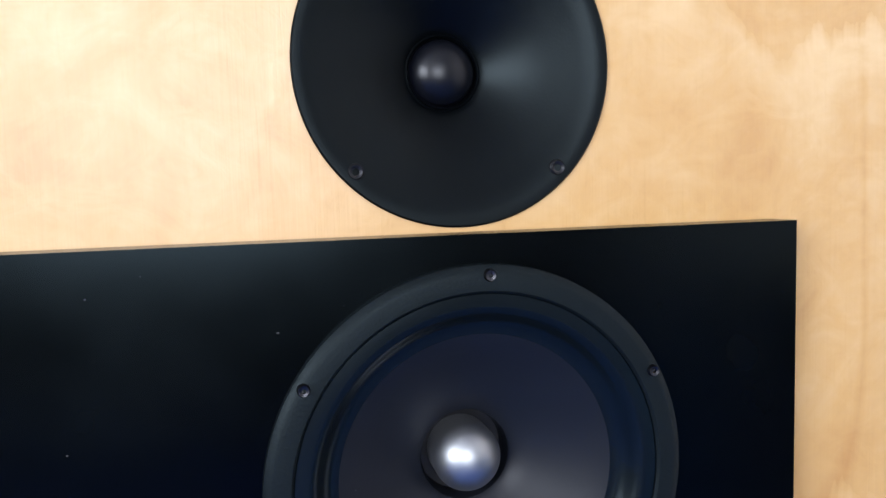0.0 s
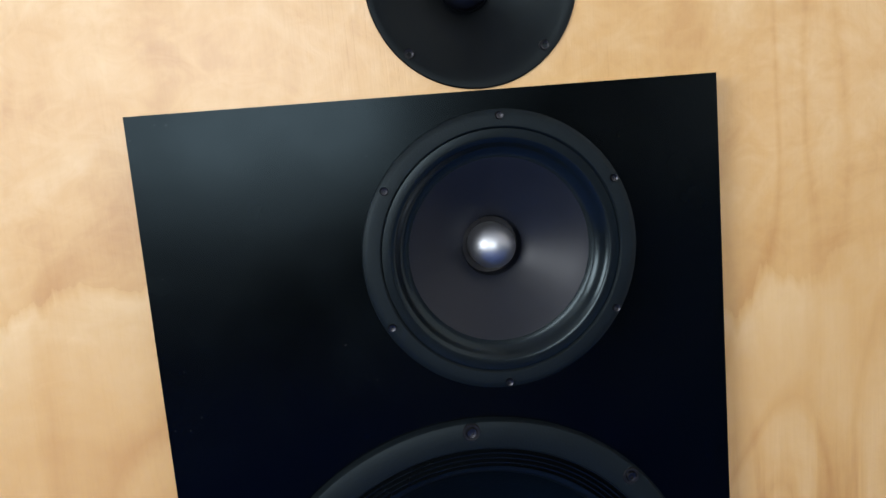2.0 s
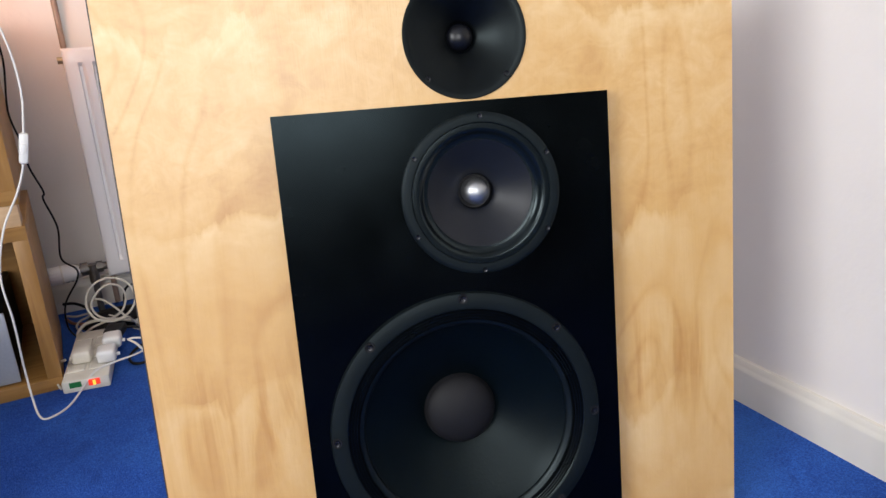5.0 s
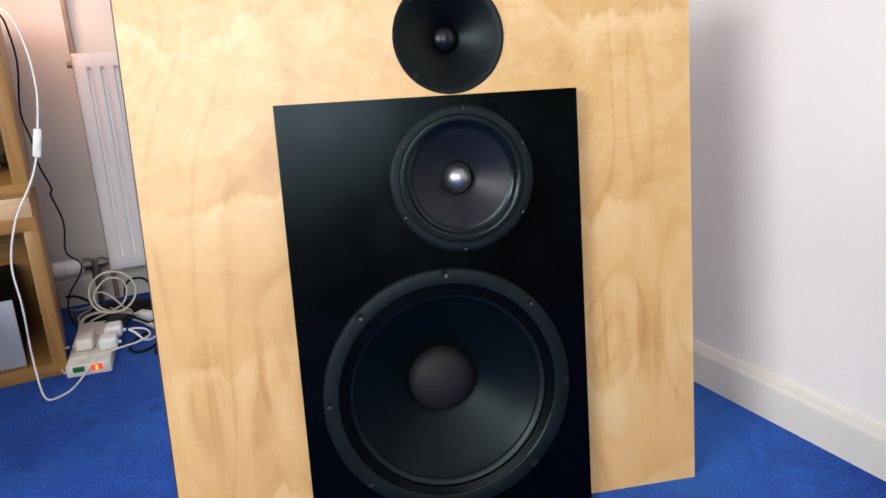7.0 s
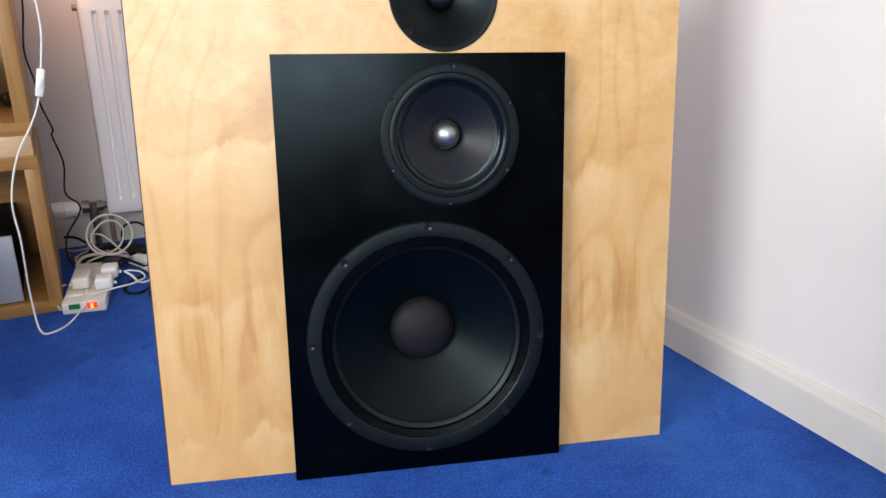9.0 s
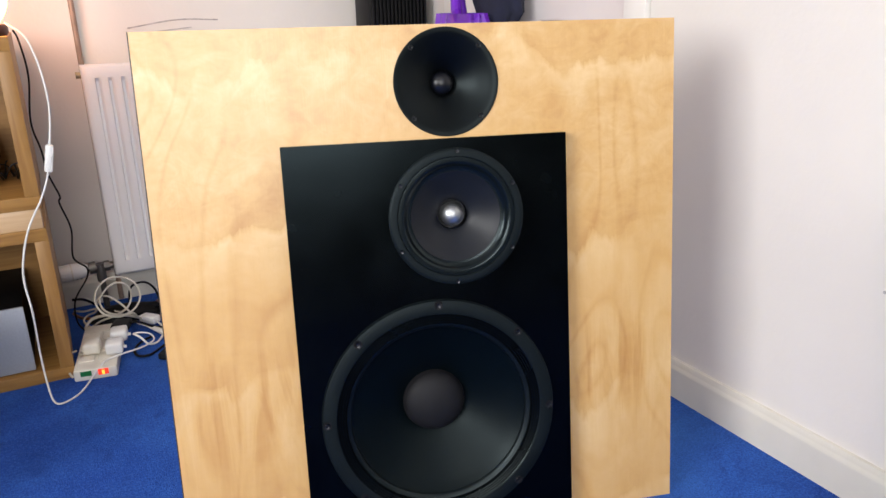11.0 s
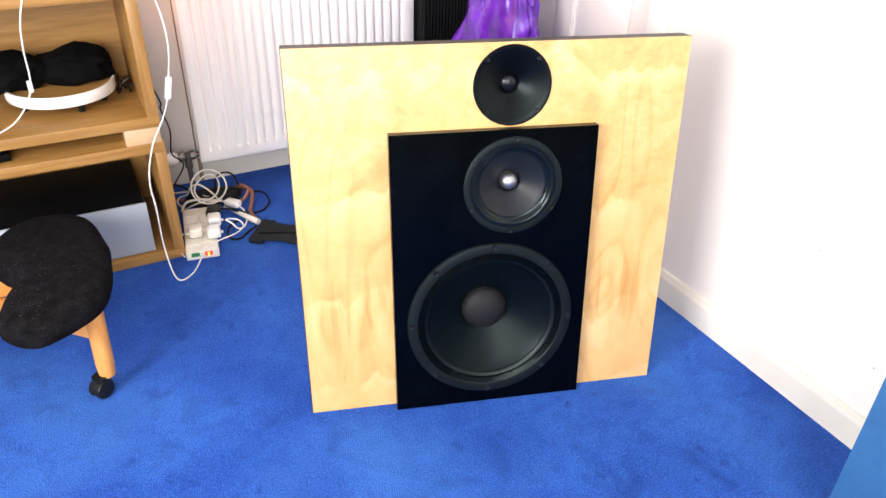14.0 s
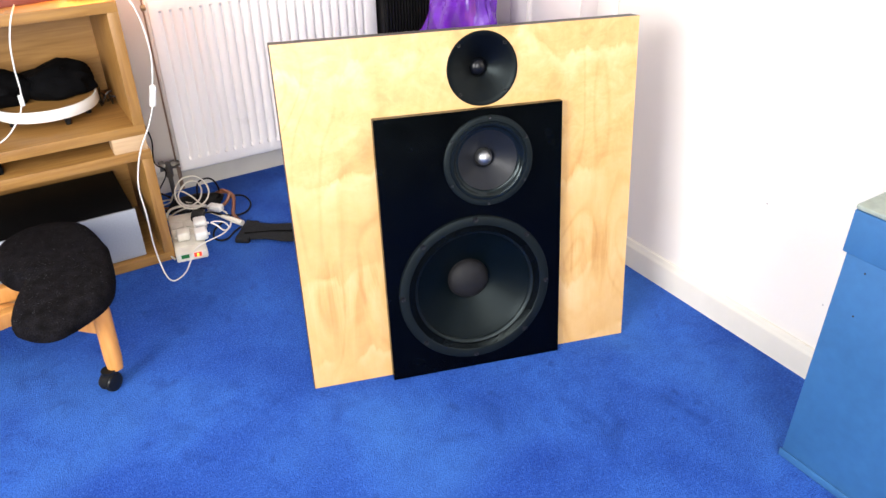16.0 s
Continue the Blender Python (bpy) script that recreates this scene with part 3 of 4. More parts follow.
# horn tweeter: a smooth flare into the wood, with a dome in its throat
R = H_R
bm = lathe([(0.0765, 0.03), (0.0765, 0.001), (R, 0.0008), (R + 0.0002, -0.0012), (R - 0.0008, -0.0022), (R - 0.004, -0.0021), (R - 0.009, -0.0012), (0.068, 0.0022), (0.058, 0.0065), (0.048, 0.0115),
            (0.038, 0.0175), (0.030, 0.0230), (0.0245, 0.0270), (0.0218, 0.0292), (0.0212, 0.0300), (0.0204, 0.0292), (0.0196, 0.0300), (0.0188, 0.0335), (0, 0.0345)], *H_C, 128)
horn = part("horn_tweeter", bm, HORN_BLACK, speaker, "moulded black plastic horn flush in the wood")
bm = lathe([(0.0188, 0.0330)] + [(0.0182 * math.cos(a), 0.0325 - 0.0120 * math.sin(a)) for a in np.linspace(0, math.pi / 2, 14)], *H_C, 64)
part("dome", bm, DOME_BLACK, horn, "glossy black tweeter dome")
for sx in (-1, 1):
    for sz in (-1, 1):
        bm = lathe([(0.0016, -0.0004), (0.0019, -0.0020), (0.0034, -0.0026), (0.0045, -0.0014), (0.0048, 0.003)], H_C[0] + 0.0541 * sx, H_C[1] + 0.0541 * sz, 20)
        part("screw", bm, SCREW_BLACK, horn)

# midrange: flat frame ring, roll surround, poly cone, bullet-shaped phase plug
y = PANEL_Y
R = M_R
bm = lathe([(0.0955, 0.012), (0.0955, y - 0.001), (0.0950, y - 0.0045), (0.0962, y - 0.0060), (0.1035, y - 0.0062), (0.1066, y - 0.0055), (R - 0.0004, y - 0.0035), (R, y + 0.0004)], *M_C, 128)
mid = part("midrange_driver", bm, FRAME_BLACK, speaker, "black midrange driver with a silver bullet plug")
prof = [(0.0954, y - 0.0030), (0.0944, y - 0.0040), (0.0885, y - 0.0042), (0.0868, y - 0.0040), (0.0850, y - 0.0030), (0.0832, y - 0.0010), (0.0814, y + 0.0016), (0.0794, y + 0.0036),
        (0.0772, y + 0.0050), (0.0750, y + 0.0056), (0.0732, y + 0.0058), (0.0720, y + 0.0060)]
part("surround", lathe(prof, *M_C, 128), RUBBER, mid, "black rubber surround with a concave roll")
bm = lathe([(0.0728, y + 0.0056), (0.0712, y + 0.0064), (0.063, y + 0.0118), (0.054, y + 0.0174), (0.045, y + 0.0230), (0.036, y + 0.0282), (0.0275, y + 0.0332), (0.0252, y + 0.0352), (0.0238, y + 0.042)], *M_C, 128)
part("cone", bm, CONE_POLY, mid, "smooth dark grey polymer cone")
part("voice_coil_gap", lathe([(0.0240, y + 0.0415), (0.0240, y + 0.048), (0.010, y + 0.050), (0, y + 0.050)], *M_C, 64), BLACK_PLASTIC, mid)
plug = [(0.0186, y + 0.049), (0.0188, y + 0.034)] + [(0.0188 * math.cos(a), y + 0.032 - 0.0165 * math.sin(a)) for a in np.linspace(0, math.pi / 2, 18)]
part("phase_plug", lathe(plug, *M_C, 72), SILVER, mid, "polished silver bullet phase plug")
screws(mid, M_C, 0.1040, y - 0.0058, 6, 2.0, 0.0032, STEEL)

# woofer: wide flange, pleated cloth edge, deep paper cone, domed dust cap
R = W_R
bm = lathe([(0.1715, 0.012), (0.1715, y - 0.002), (0.1708, y - 0.0062), (0.1720, y - 0.0075), (0.1760, y - 0.0082), (0.1890, y - 0.0080), (0.1930, y - 0.0066), (R - 0.0005, y - 0.0040), (R, y + 0.0004)], *W_C, 160)
woofer = part("woofer", bm, FRAME_BLACK, speaker, "large black woofer with a pleated edge and domed cap")
prof = [(0.1716, y - 0.0060)]
for k in range(4):
    r0 = 0.1708 - 0.0040 * k
    prof += [(r0, y - 0.0052), (r0 - 0.0007, y - 0.0048), (r0 - 0.0014, y - 0.0016), (r0 - 0.0022, y - 0.0006), (r0 - 0.0031, y - 0.0016), (r0 - 0.0036, y - 0.0046)]
prof += [(0.1548, y - 0.0030), (0.1540, y - 0.0010)]
part("surround", lathe(prof, *W_C, 160), CLOTH_EDGE, woofer, "pleated black cloth edge")
bm = lathe([(0.1486, y + 0.0052), (0.1478, y + 0.0060), (0.128, y + 0.0190), (0.110, y + 0.0302), (0.090, y + 0.0422), (0.070, y + 0.0540), (0.0535, y + 0.0635), (0.046, y + 0.0680)], *W_C, 160)
part("cone", bm, CONE_PAPER, woofer, "dark coated paper cone")
part("cone_rim", lathe([(0.1550, y - 0.0016), (0.1540, y - 0.0010), (0.1500, y + 0.0012), (0.1474, y + 0.0034), (0.1464, y + 0.0062), (0.1462, y + 0.0080)], *W_C, 160), CONE_RIM, woofer, "smooth glued edge of the cone")
bm = lathe([(0.0545, y + 0.0632), (0.0535, y + 0.0612)] + [(0.0530 * math.cos(a), y + 0.0605 - 0.0265 * math.sin(a)) for a in np.linspace(0.06, math.pi / 2, 22)], *W_C, 96)
part("dust_cap", bm, DUST_CAP, woofer, "matt charcoal domed dust cap")
screws(woofer, W_C, 0.1862, y - 0.0080, 8, 1.3, 0.0046, STEEL)
for k in range(8):
    a = radians(88.7 - 45 * k)
    x, z = W_C[0] + 0.1862 * math.cos(a), W_C[1] + 0.1862 * math.sin(a)
    part("screw_pocket", lathe([(0.0044, y - 0.0079), (0.0047, y - 0.0086), (0.0066, y - 0.0088), (0.0072, y - 0.0080), (0.0074, y - 0.0070)], x, z, 24), BLACK_PLASTIC, woofer, "dark moulded pocket round a screw")

# ---- radiator with valve and pipe ----
RX0, RX1, RZ0, RZ1, RY0, RY1 = 0.012, 0.842, 0.116, 0.727, 1.20, 1.275
radiator = empty("radiator", pose(RX0, RY0, 0), label="white ribbed panel radiator on the back wall", category="radiator")
RW = RX1 - RX0
bm = bmesh.new()
prof = [(0.0, 0.012), (0.003, 0.004), (0.010, 0.0), (0.030, 0.0)]
pitch = 0.0333
count = int((RW - 0.06) / pitch)
x = 0.030
for k in range(count):
    prof += [(x + 0.002, 0.0), (x + 0.0055, 0.012), (x + 0.0120, 0.012), (x + 0.0165, 0.003), (x + 0.0200, 0.0), (x + pitch, 0.0)]
    x += pitch
prof += [(RW - 0.010, 0.0), (RW - 0.003, 0.004), (RW, 0.012)]
ZF = [(RZ0, 1.0, 0.012), (RZ0 + 0.006, 0.0, 0.004), (RZ0 + 0.02, 0.0, 0.0), (RZ0 + 0.044, 0.0, 0.0), (RZ0 + 0.056, 1.0, 0.0), (RZ1 - 0.046, 1.0, 0.0), (RZ1 - 0.036, 0.0, 0.0), (RZ1 - 0.02, 0.0, 0.0), (RZ1 - 0.006, 0.0, 0.004), (RZ1, 0.0, 0.012)]
grid = []
for zz, depth, off in ZF:
    row = []
    for xx, yy in prof:
        edge = xx <= 0.010 or xx >= RW - 0.010
        row.append(bm.verts.new((xx, (yy if edge else yy * (depth if 0 < zz - RZ0 else 0)) + off, zz)))
    grid.append(row)
for a, b in zip(grid, grid[1:]):
    for i in range(len(a) - 1):
        bm.faces.new((a[i], a[i + 1], b[i + 1], b[i]))
box(0.002, RW - 0.002, 0.0125, 0.018, RZ0 + 0.002, RZ1 - 0.002, bm=bm)
part("front_plate", bm, RAD_WHITE, radiator)
part("back_plate", box(0.002, RW - 0.002, 0.055, 0.075, RZ0, RZ1 - 0.004, 0.004), RAD_WHITE, radiator)
bm = bmesh.new()
for k in range(24):
    box(0.02 + (RW - 0.05) * k / 23, 0.028 + (RW - 0.05) * k / 23, 0.019, 0.054, RZ0 + 0.02, RZ1 - 0.02, bm=bm)
part("convector_fins", bm, RAD_WHITE, radiator, smooth=False)
for xx in (0.12, RW - 0.12):
    part("bracket", box(xx, xx + 0.03, 0.0755, Y_BACK - RY0, RZ0 + 0.06, RZ1 - 0.05), RAD_WHITE, radiator, smooth=False)
part("riser_pipe", tube([(0.010, 0.108, RZ0 - 0.11), (0.010, 0.108, 1.02)], 0.0075, 12, straight=True), COPPER, radiator, "upright dull painted heating pipe")
part("bleed_plug", tube([(-0.012, 0.045, RZ1 - 0.03), (0.003, 0.045, RZ1 - 0.03)], 0.009, 10, straight=True), BRASS, radiator)
bm = tube([(0.004, 0.045, RZ0 + 0.024), (-0.075, 0.045, RZ0 + 0.024)], 0.0105, 14, straight=True)
tube([(-0.066, 0.045, RZ0 + 0.024), (-0.048, 0.045, RZ0 + 0.024)], 0.0185, 16, straight=True, bm=bm)
tube([(-0.026, 0.045, RZ0 + 0.024), (-0.010, 0.045, RZ0 + 0.024)], 0.016, 6, straight=True, bm=bm)
tube([(-0.036, 0.045, RZ0 + 0.034), (-0.036, 0.045, RZ0 - 0.020)], 0.0135, 12, straight=True, bm=bm)
tube([(-0.036, 0.045, RZ0 + 0.030), (-0.036, 0.045, 0.0)], 0.0085, 12, straight=True, bm=bm)
part("valve_tail", bm, VALVE_METAL, radiator, "dull nickel valve and tail")
bm = lathe([(0, -0.080), (0.018, -0.080), (0.0225, -0.075), (0.0240, -0.05), (0.0240, -0.02), (0.021, -0.010), (0.016, 0.0), (0.0, 0.0)], 0, 0, 32)
for v in bm.verts:
    if v.co.y < -0.045:
        a = math.atan2(v.co.z, v.co.x)
        v.co.x, v.co.z = v.co.x * (1 + 0.06 * (round(a * 16 / math.pi) % 2)), v.co.z * (1 + 0.06 * (round(a * 16 / math.pi) % 2))
ob = part("valve_head", bm, WHITE_PLASTIC, radiator, "white thermostatic valve head")
ob.matrix_local = pose(-0.070, 0.045, RZ0 + 0.022, 0, 0, -84)
for k, (a, d) in enumerate(((25, -0.022), (-25, -0.022), (25, -0.034))):
    slot = part("valve_slot", lathe([(0, -0.0248), (0.0036, -0.0248), (0.0036, -0.0225), (0, -0.0225)], 0, 0, 14), BLACK_PLASTIC, ob, "dark slot in the valve head")
    slot.matrix_local = pose(0, d, 0, 0, 90 - a, 0) @ pose(0, 0, 0, 0, 0, 90)
bm = lathe([(0.0237, -0.0475), (0.0262, -0.0470), (0.0262, -0.0435), (0.0237, -0.0430)], 0, 0, 32)
part("collar", bm, OLD_PLASTIC, ob, "yellowed ring round the valve head")

# ---- oak-veneer shelf boxes ----
SX0, SX1, SY0, SY1, ST = -0.96, -0.133, 0.822, 1.215, 0.030


def shelf_box(z0, z1, label):
    top = empty("shelf_box", pose(SX0, SY0, z0), label=label, category="shelf unit", group="stacked shelf boxes")
    w, d, h = SX1 - SX0, SY1 - SY0, z1 - z0
    part("top_panel", box(0, w, 0, d, h - ST, h, 0.0012), OAK_X, top)
    part("bottom_panel", box(0, w, 0, d, 0, ST, 0.0012), OAK_X, top)
    part("side_panel", box(0, ST, 0.001, d, ST, h - ST, 0.0008), OAK_Z, top)
    part("side_panel", box(w - ST, w, 0.001, d, ST, h - ST, 0.0008), OAK_Z, top)
    part("back_panel", box(ST, w - ST, d - 0.008, d - 0.002, ST, h - ST), OAK_X, top, smooth=False)
    return top


shelf_box(0.0, 0.388, "lower oak-veneer open shelf box holding an amplifier")
shelf_box(0.436, 0.818, "upper oak-veneer open shelf box on wooden blocks")
for xx in (SX1 - 0.10, SX0 + 0.02):
    b = part("wooden_block", box(0, 0.095, 0.003, 0.07, 0.0, 0.048, 0.002), PINE)
    b.matrix_world = pose(xx, SY0, 0.388)
    tagged(b, "pale pine offcut block between the shelf boxes", "block", group="spacer blocks")

amp = empty("amplifier", pose(-0.655, 0.838, ST), label="black amplifier with a plain silver front in the shelf box", category="amplifier")
part("casing", box(0, 0.438, 0.010, 0.34, 0.008, 0.166, 0.003), AMP_BLACK, amp)
part("front_plate", box(0, 0.440, 0, 0.0095, 0.004, 0.170, 0.002), AMP_SILVER, amp, "plain brushed silver front plate")
for xx in (0.04, 0.37):
    for yy in (0.03, 0.28):
        part("foot", box(xx, xx + 0.03, yy, yy + 0.03, 0, 0.0085), BLACK_PLASTIC, amp, smooth=False)

# round tray with black cloth bundles in the upper box
TZ = 0.466
tray = empty("round_tray", pose(-0.358, 1.050, TZ), label="round tray with a white rim and tan top", category="tray")
bm = lathe_z([(0.140, 0.030), (0.144, 0.030), (0.146, 0.034), (0.146, 0.058), (0.144, 0.062), (0.139, 0.062), (0.137, 0.058), (0.137, 0.038)], 0, 0, 72)
part("rim", bm, WHITE_PLASTIC, tray, "glossy white rim")
part("top", lathe_z([(0, 0.032), (0.1375, 0.032), (0.1365, 0.056), (0, 0.0565)], 0, 0, 72), OAK_X, tray, "tan wooden top")
for a in (200, 290, 340, 90):
    part("foot", lathe_z([(0.0, 0.0), (0.008, 0.0), (0.012, 0.0325), (0, 0.0325)], 0.11 * math.cos(radians(a)), 0.11 * math.sin(radians(a)), 14), BLACK_PLASTIC, tray)


def bundle(name, centre, size, seed, label, material=BLACK_CLOTH, category="cloth"):
    """A soft lumpy bundle that rests on its underside."""
    bm = bmesh.new()
    bmesh.ops.create_icosphere(bm, subdivisions=4, radius=1)
    for v in bm.verts:
        n = noise.noise(v.co * 1.6 + Vector((seed, 0, 0))) * 0.28 + noise.noise(v.co * 4.5 + Vector((0, seed, 0))) * 0.10
        v.co *= 1 + n
        v.co.z = max(v.co.z, -0.72)
        v.co = Vector((v.co.x * size[0], v.co.y * size[1], (v.co.z + 0.72) * size[2]))
    ob = part(name, bm, material)
    ob.matrix_world = Matrix.Translation(centre)
    return tagged(ob, label, category)


bundle("cloth_pouch", (-0.310, 1.06, TZ + 0.0565), (0.105, 0.075, 0.056), 3.1, "crumpled black cloth pouch on the round tray", category="pouch")
bundle("cloth_pouch", (-0.500, 1.06, TZ + 0.0565), (0.115, 0.075, 0.056), 7.7, "black cloth pouch on the tray's far half", category="pouch")
bm = bmesh.new()
rng = random.Random(5)
for k in range(9):
    a = rng.uniform(0, 6.28)
    p = Vector((rng.uniform(-0.02, 0.02), rng.uniform(-0.02, 0.02), 0.004))
    q = p + Vector((0.035 * math.cos(a), 0.035 * math.sin(a), rng.uniform(0.0, 0.04)))
    tube([p, (p + q) / 2 + Vector((0, 0, 0.012)), q], 0.0022, 6, 4, bm=bm)
ob = part("metal_clips", bm, STEEL)
ob.matrix_world = Matrix.Translation((-0.195, 1.06, TZ))
tagged(ob, "small tangle of dark metal clips on the shelf", "clips")

# lit salt lamp and a flat box on the upper shelf box
lamp = empty("salt_lamp", pose(-0.185, 0.93, 0.818), label="glowing orange salt lamp on a dark wooden base", category="lamp")
part("base", lathe_z([(0, 0), (0.050, 0), (0.054, 0.006), (0.054, 0.018), (0.050, 0.024), (0, 0.024)], 0, 0, 40), DARK_WOOD, lamp, "dark turned wooden base")
bm = bmesh.new()
bmesh.ops.create_icosphere(bm, subdivisions=4, radius=1)
for v in bm.verts:
    k = 1 + 0.12 * noise.noise(v.co * 2.2) + 0.05 * noise.noise(v.co * 6)
    v.co *= k
    v.co = Vector((v.co.x * 0.062, v.co.y * 0.060, 0.024 + max(0.0, v.co.z + 0.75) * 0.085))
part("crystal", bm, SALT_GLOW, lamp, "lit orange salt crystal")
bx = part("flat_box", box(-0.17, 0.0, 0.0, 0.16, 0, 0.022, 0.002), RED_BOOK)
bx.matrix_world = pose(-0.255, 0.92, 0.818, 0, 0, 8)
tagged(bx, "flat dark red box beside the salt lamp", "box")

# ---- kneeling stool ----
stool = empty("stool", pose(-0.455, 0.440, 0), label="charcoal wool padded kneeling stool with a beech frame on castors", category="stool")


# saddle-shaped outline, knee notch on one long side
RIM = smooth_path([(x, y, 0) for x, y in ((0.115, 0.05), (0.085, 0.215), (0.02, 0.285), (-0.06, 0.292), (-0.125, 0.23), (-0.152, 0.13), (-0.135, 0.045), (-0.092, -0.02),
                                           (-0.118, -0.09), (-0.137, -0.165), (-0.127, -0.203), (-0.088, -0.243), (-0.04, -0.247), (0.062, -0.186), (0.101, -0.09), (0.115, 0.05))], 8)


def bean(u, s):
    """Point of the saddle pad's outline, u round the rim, s the share of its width."""
    k = u % 1.0 * (len(RIM) - 1)
    p = RIM[int(k)].lerp(RIM[int(k) + 1], k % 1.0)
    return (p.x * s, p.y * s)


bm = bmesh.new()
NU = 120
rings = []
for s, z in ((0.0, 0.240), (0.80, 0.239), (0.93, 0.243), (0.99, 0.254), (1.0, 0.268), (0.985, 0.281), (0.94, 0.292), (0.85, 0.300), (0.70, 0.305), (0.45, 0.308), (0.0, 0.309)):
    if s == 0:
        rings.append([bm.verts.new((0, 0, z))])
    else:
        rings.append([bm.verts.new((*bean(k / NU, s), z - 0.010 * (bean(k / NU, s)[1] / 0.28) ** 2)) for k in range(NU)])
for a, b in zip(rings, rings[1:]):
    for k in range(NU):
        q = list(dict.fromkeys([a[k % len(a)], a[(k + 1) % NU % len(a)], b[(k + 1) % NU % len(b)], b[k % len(b)]]))
        if len(q) > 2:
            bm.faces.new(q)
part("seat_pad", bm, FABRIC, stool, "charcoal flecked wool pad")
bm = bmesh.new()
rng = random.Random(11)
for k in range(260):
    s0, u0 = math.sqrt(rng.uniform(0.02, 0.90)), rng.random()
    x, y = bean(u0, s0)
    z = np.interp(s0, [0, 0.45, 0.70, 0.85, 0.94, 0.985], [0.309, 0.308, 0.305, 0.300, 0.292, 0.281]) - 0.010 * (y / 0.28) ** 2
    d = rng.uniform(0.0004, 0.0008)
    bmesh.ops.create_cube(bm, size=1, matrix=Matrix.Translation((x, y, z)) @ Euler((0, 0, rng.uniform(0, 3))).to_matrix().to_4x4() @ Matrix.Diagonal((d * 3, d, d, 1)))
tagged(part("wool_flecks", bm, FLECK, stool, "pale flecks in the wool", smooth=False), kind="stuff")


def leg(p, q, r, name="leg"):
    d = Vector(q) - Vector(p)
    pts = [Vector(p) + d * k / 6 for k in range(7)]
    return part(name, tube(pts, lambda u: r * (1.0 if 0.04 < u < 0.96 else 0.86), 18, straight=True), BEECH, stool)


FOOT = (0.022, -0.157)
leg((0.040, -0.150, 0.050), (0.048, -0.125, 0.245), 0.0215)
rail = part("rail", box(-0.30, 0.0, -0.015, 0.015, 0.150, 0.192, 0.006), BEECH, stool)
rail.matrix_local = pose(0.044, -0.130, 0, 0, 0, -45)
rail = part("rail", box(-0.34, -0.004, -0.016, 0.016, 0.172, 0.214, 0.006), BEECH, stool)
rail.matrix_local = pose(-0.120, 0.008, 0, 0, 0, 14)
part("rail", box(-0.46, -0.10, 0.062, 0.092, 0.196, 0.240, 0.006), BEECH, stool)
leg((0.0, 0.215, 0.050), (0.0, 0.21, 0.245), 0.0225)
leg((-0.44, -0.05, 0.054), (-0.44, -0.05, 0.178), 0.0205)
for cx, cy in (FOOT, (0.0, 0.215), (-0.44, -0.05)):
    castor = part("castor", tube([(cx, cy, 0.058), (cx, cy, 0.036)], 0.018, 16, straight=True), BLACK_PLASTIC, stool, "black twin-wheel castor")
    hood = lathe([(0, -0.016), (0.020, -0.016), (0.0262, -0.012), (0.0272, 0.0), (0.0262, 0.012), (0.018, 0.016), (0, 0.016)], 0, 0, 32)
    for v in hood.verts:
        v.co.z = max(v.co.z, 0.004)
    h = part("hood", hood, BLACK_PLASTIC, castor)
    h.matrix_local = pose(cx - 0.002, cy - 0.004, 0.0255, 0, 0, 35)
    for sgn in (-1, 1):
        bm = lathe([(0, -0.009), (0.016, -0.0095), (0.0225, -0.007), (0.0248, 0.0), (0.0225, 0.007), (0.016, 0.009), (0, 0.009)], 0, 0, 32)
        w = part("wheel", bm, BLACK_PLASTIC, castor)
        w.matrix_local = pose(cx - 0.002, cy - 0.004, 0.025, 0, 0, 35) @ Matrix.Translation((0, sgn * 0.0105, 0))

# ---- blue chest ----
chest = empty("chest", pose(0.80, -0.768, 0), label="blue painted wooden chest with a worn grey-green top", category="chest")
part("body", box(0.0, 0.262, -0.95, 0.0, 0.004, 0.540, 0.003), BLUE_PAINT, chest)
bm = box(-0.006, 0.264, -0.956, 0.006, 0.541, 0.630, 0.003)
part("lid", bm, BLUE_PAINT, chest)
part("lid_top", box(-0.006, 0.264, -0.956, 0.006, 0.631, 0.641, 0.003), LID_TOP, chest, "worn grey-green board")
part("plinth", box(-0.004, -0.0002, -0.955, 0.003, 0.002, 0.022, 0.003), BLUE_PAINT, chest)
for yy, zz in ((-0.045, 0.515), (-0.05, 0.42), (-0.35, 0.515), (-0.36, 0.30)):
    bm = lathe([(0, -0.0014), (0.0015, -0.0012), (0.0021, 0.001)], 0, 0, 14)
    s = part("nail", bm, EDGE_DARK, chest)
    s.matrix_local = pose(-0.0062 if zz > 0.55 else -0.0002, yy, zz, 0, 0, -90)

# ---- corner: ribbed tower, bag on the door handle ----
tower = empty("tower_heater", pose(0.850, 1.15, 0), label="tall black ribbed tower in the corner beside the radiator", category="heater")
part("casing", box(0, 0.20, 0.012, 0.13, 0.02, 1.16, 0.006), TOWER_BLACK, tower)
for k in range(15):
    part("rib", box(0.006 + 0.013 * k, 0.013 + 0.013 * k, 0.0, 0.0125, 0.05, 1.13, 0.002), TOWER_BLACK, tower)
part("base", box(-0.003, 0.203, -0.005, 0.135, 0, 0.02, 0.004), TOWER_BLACK, tower)

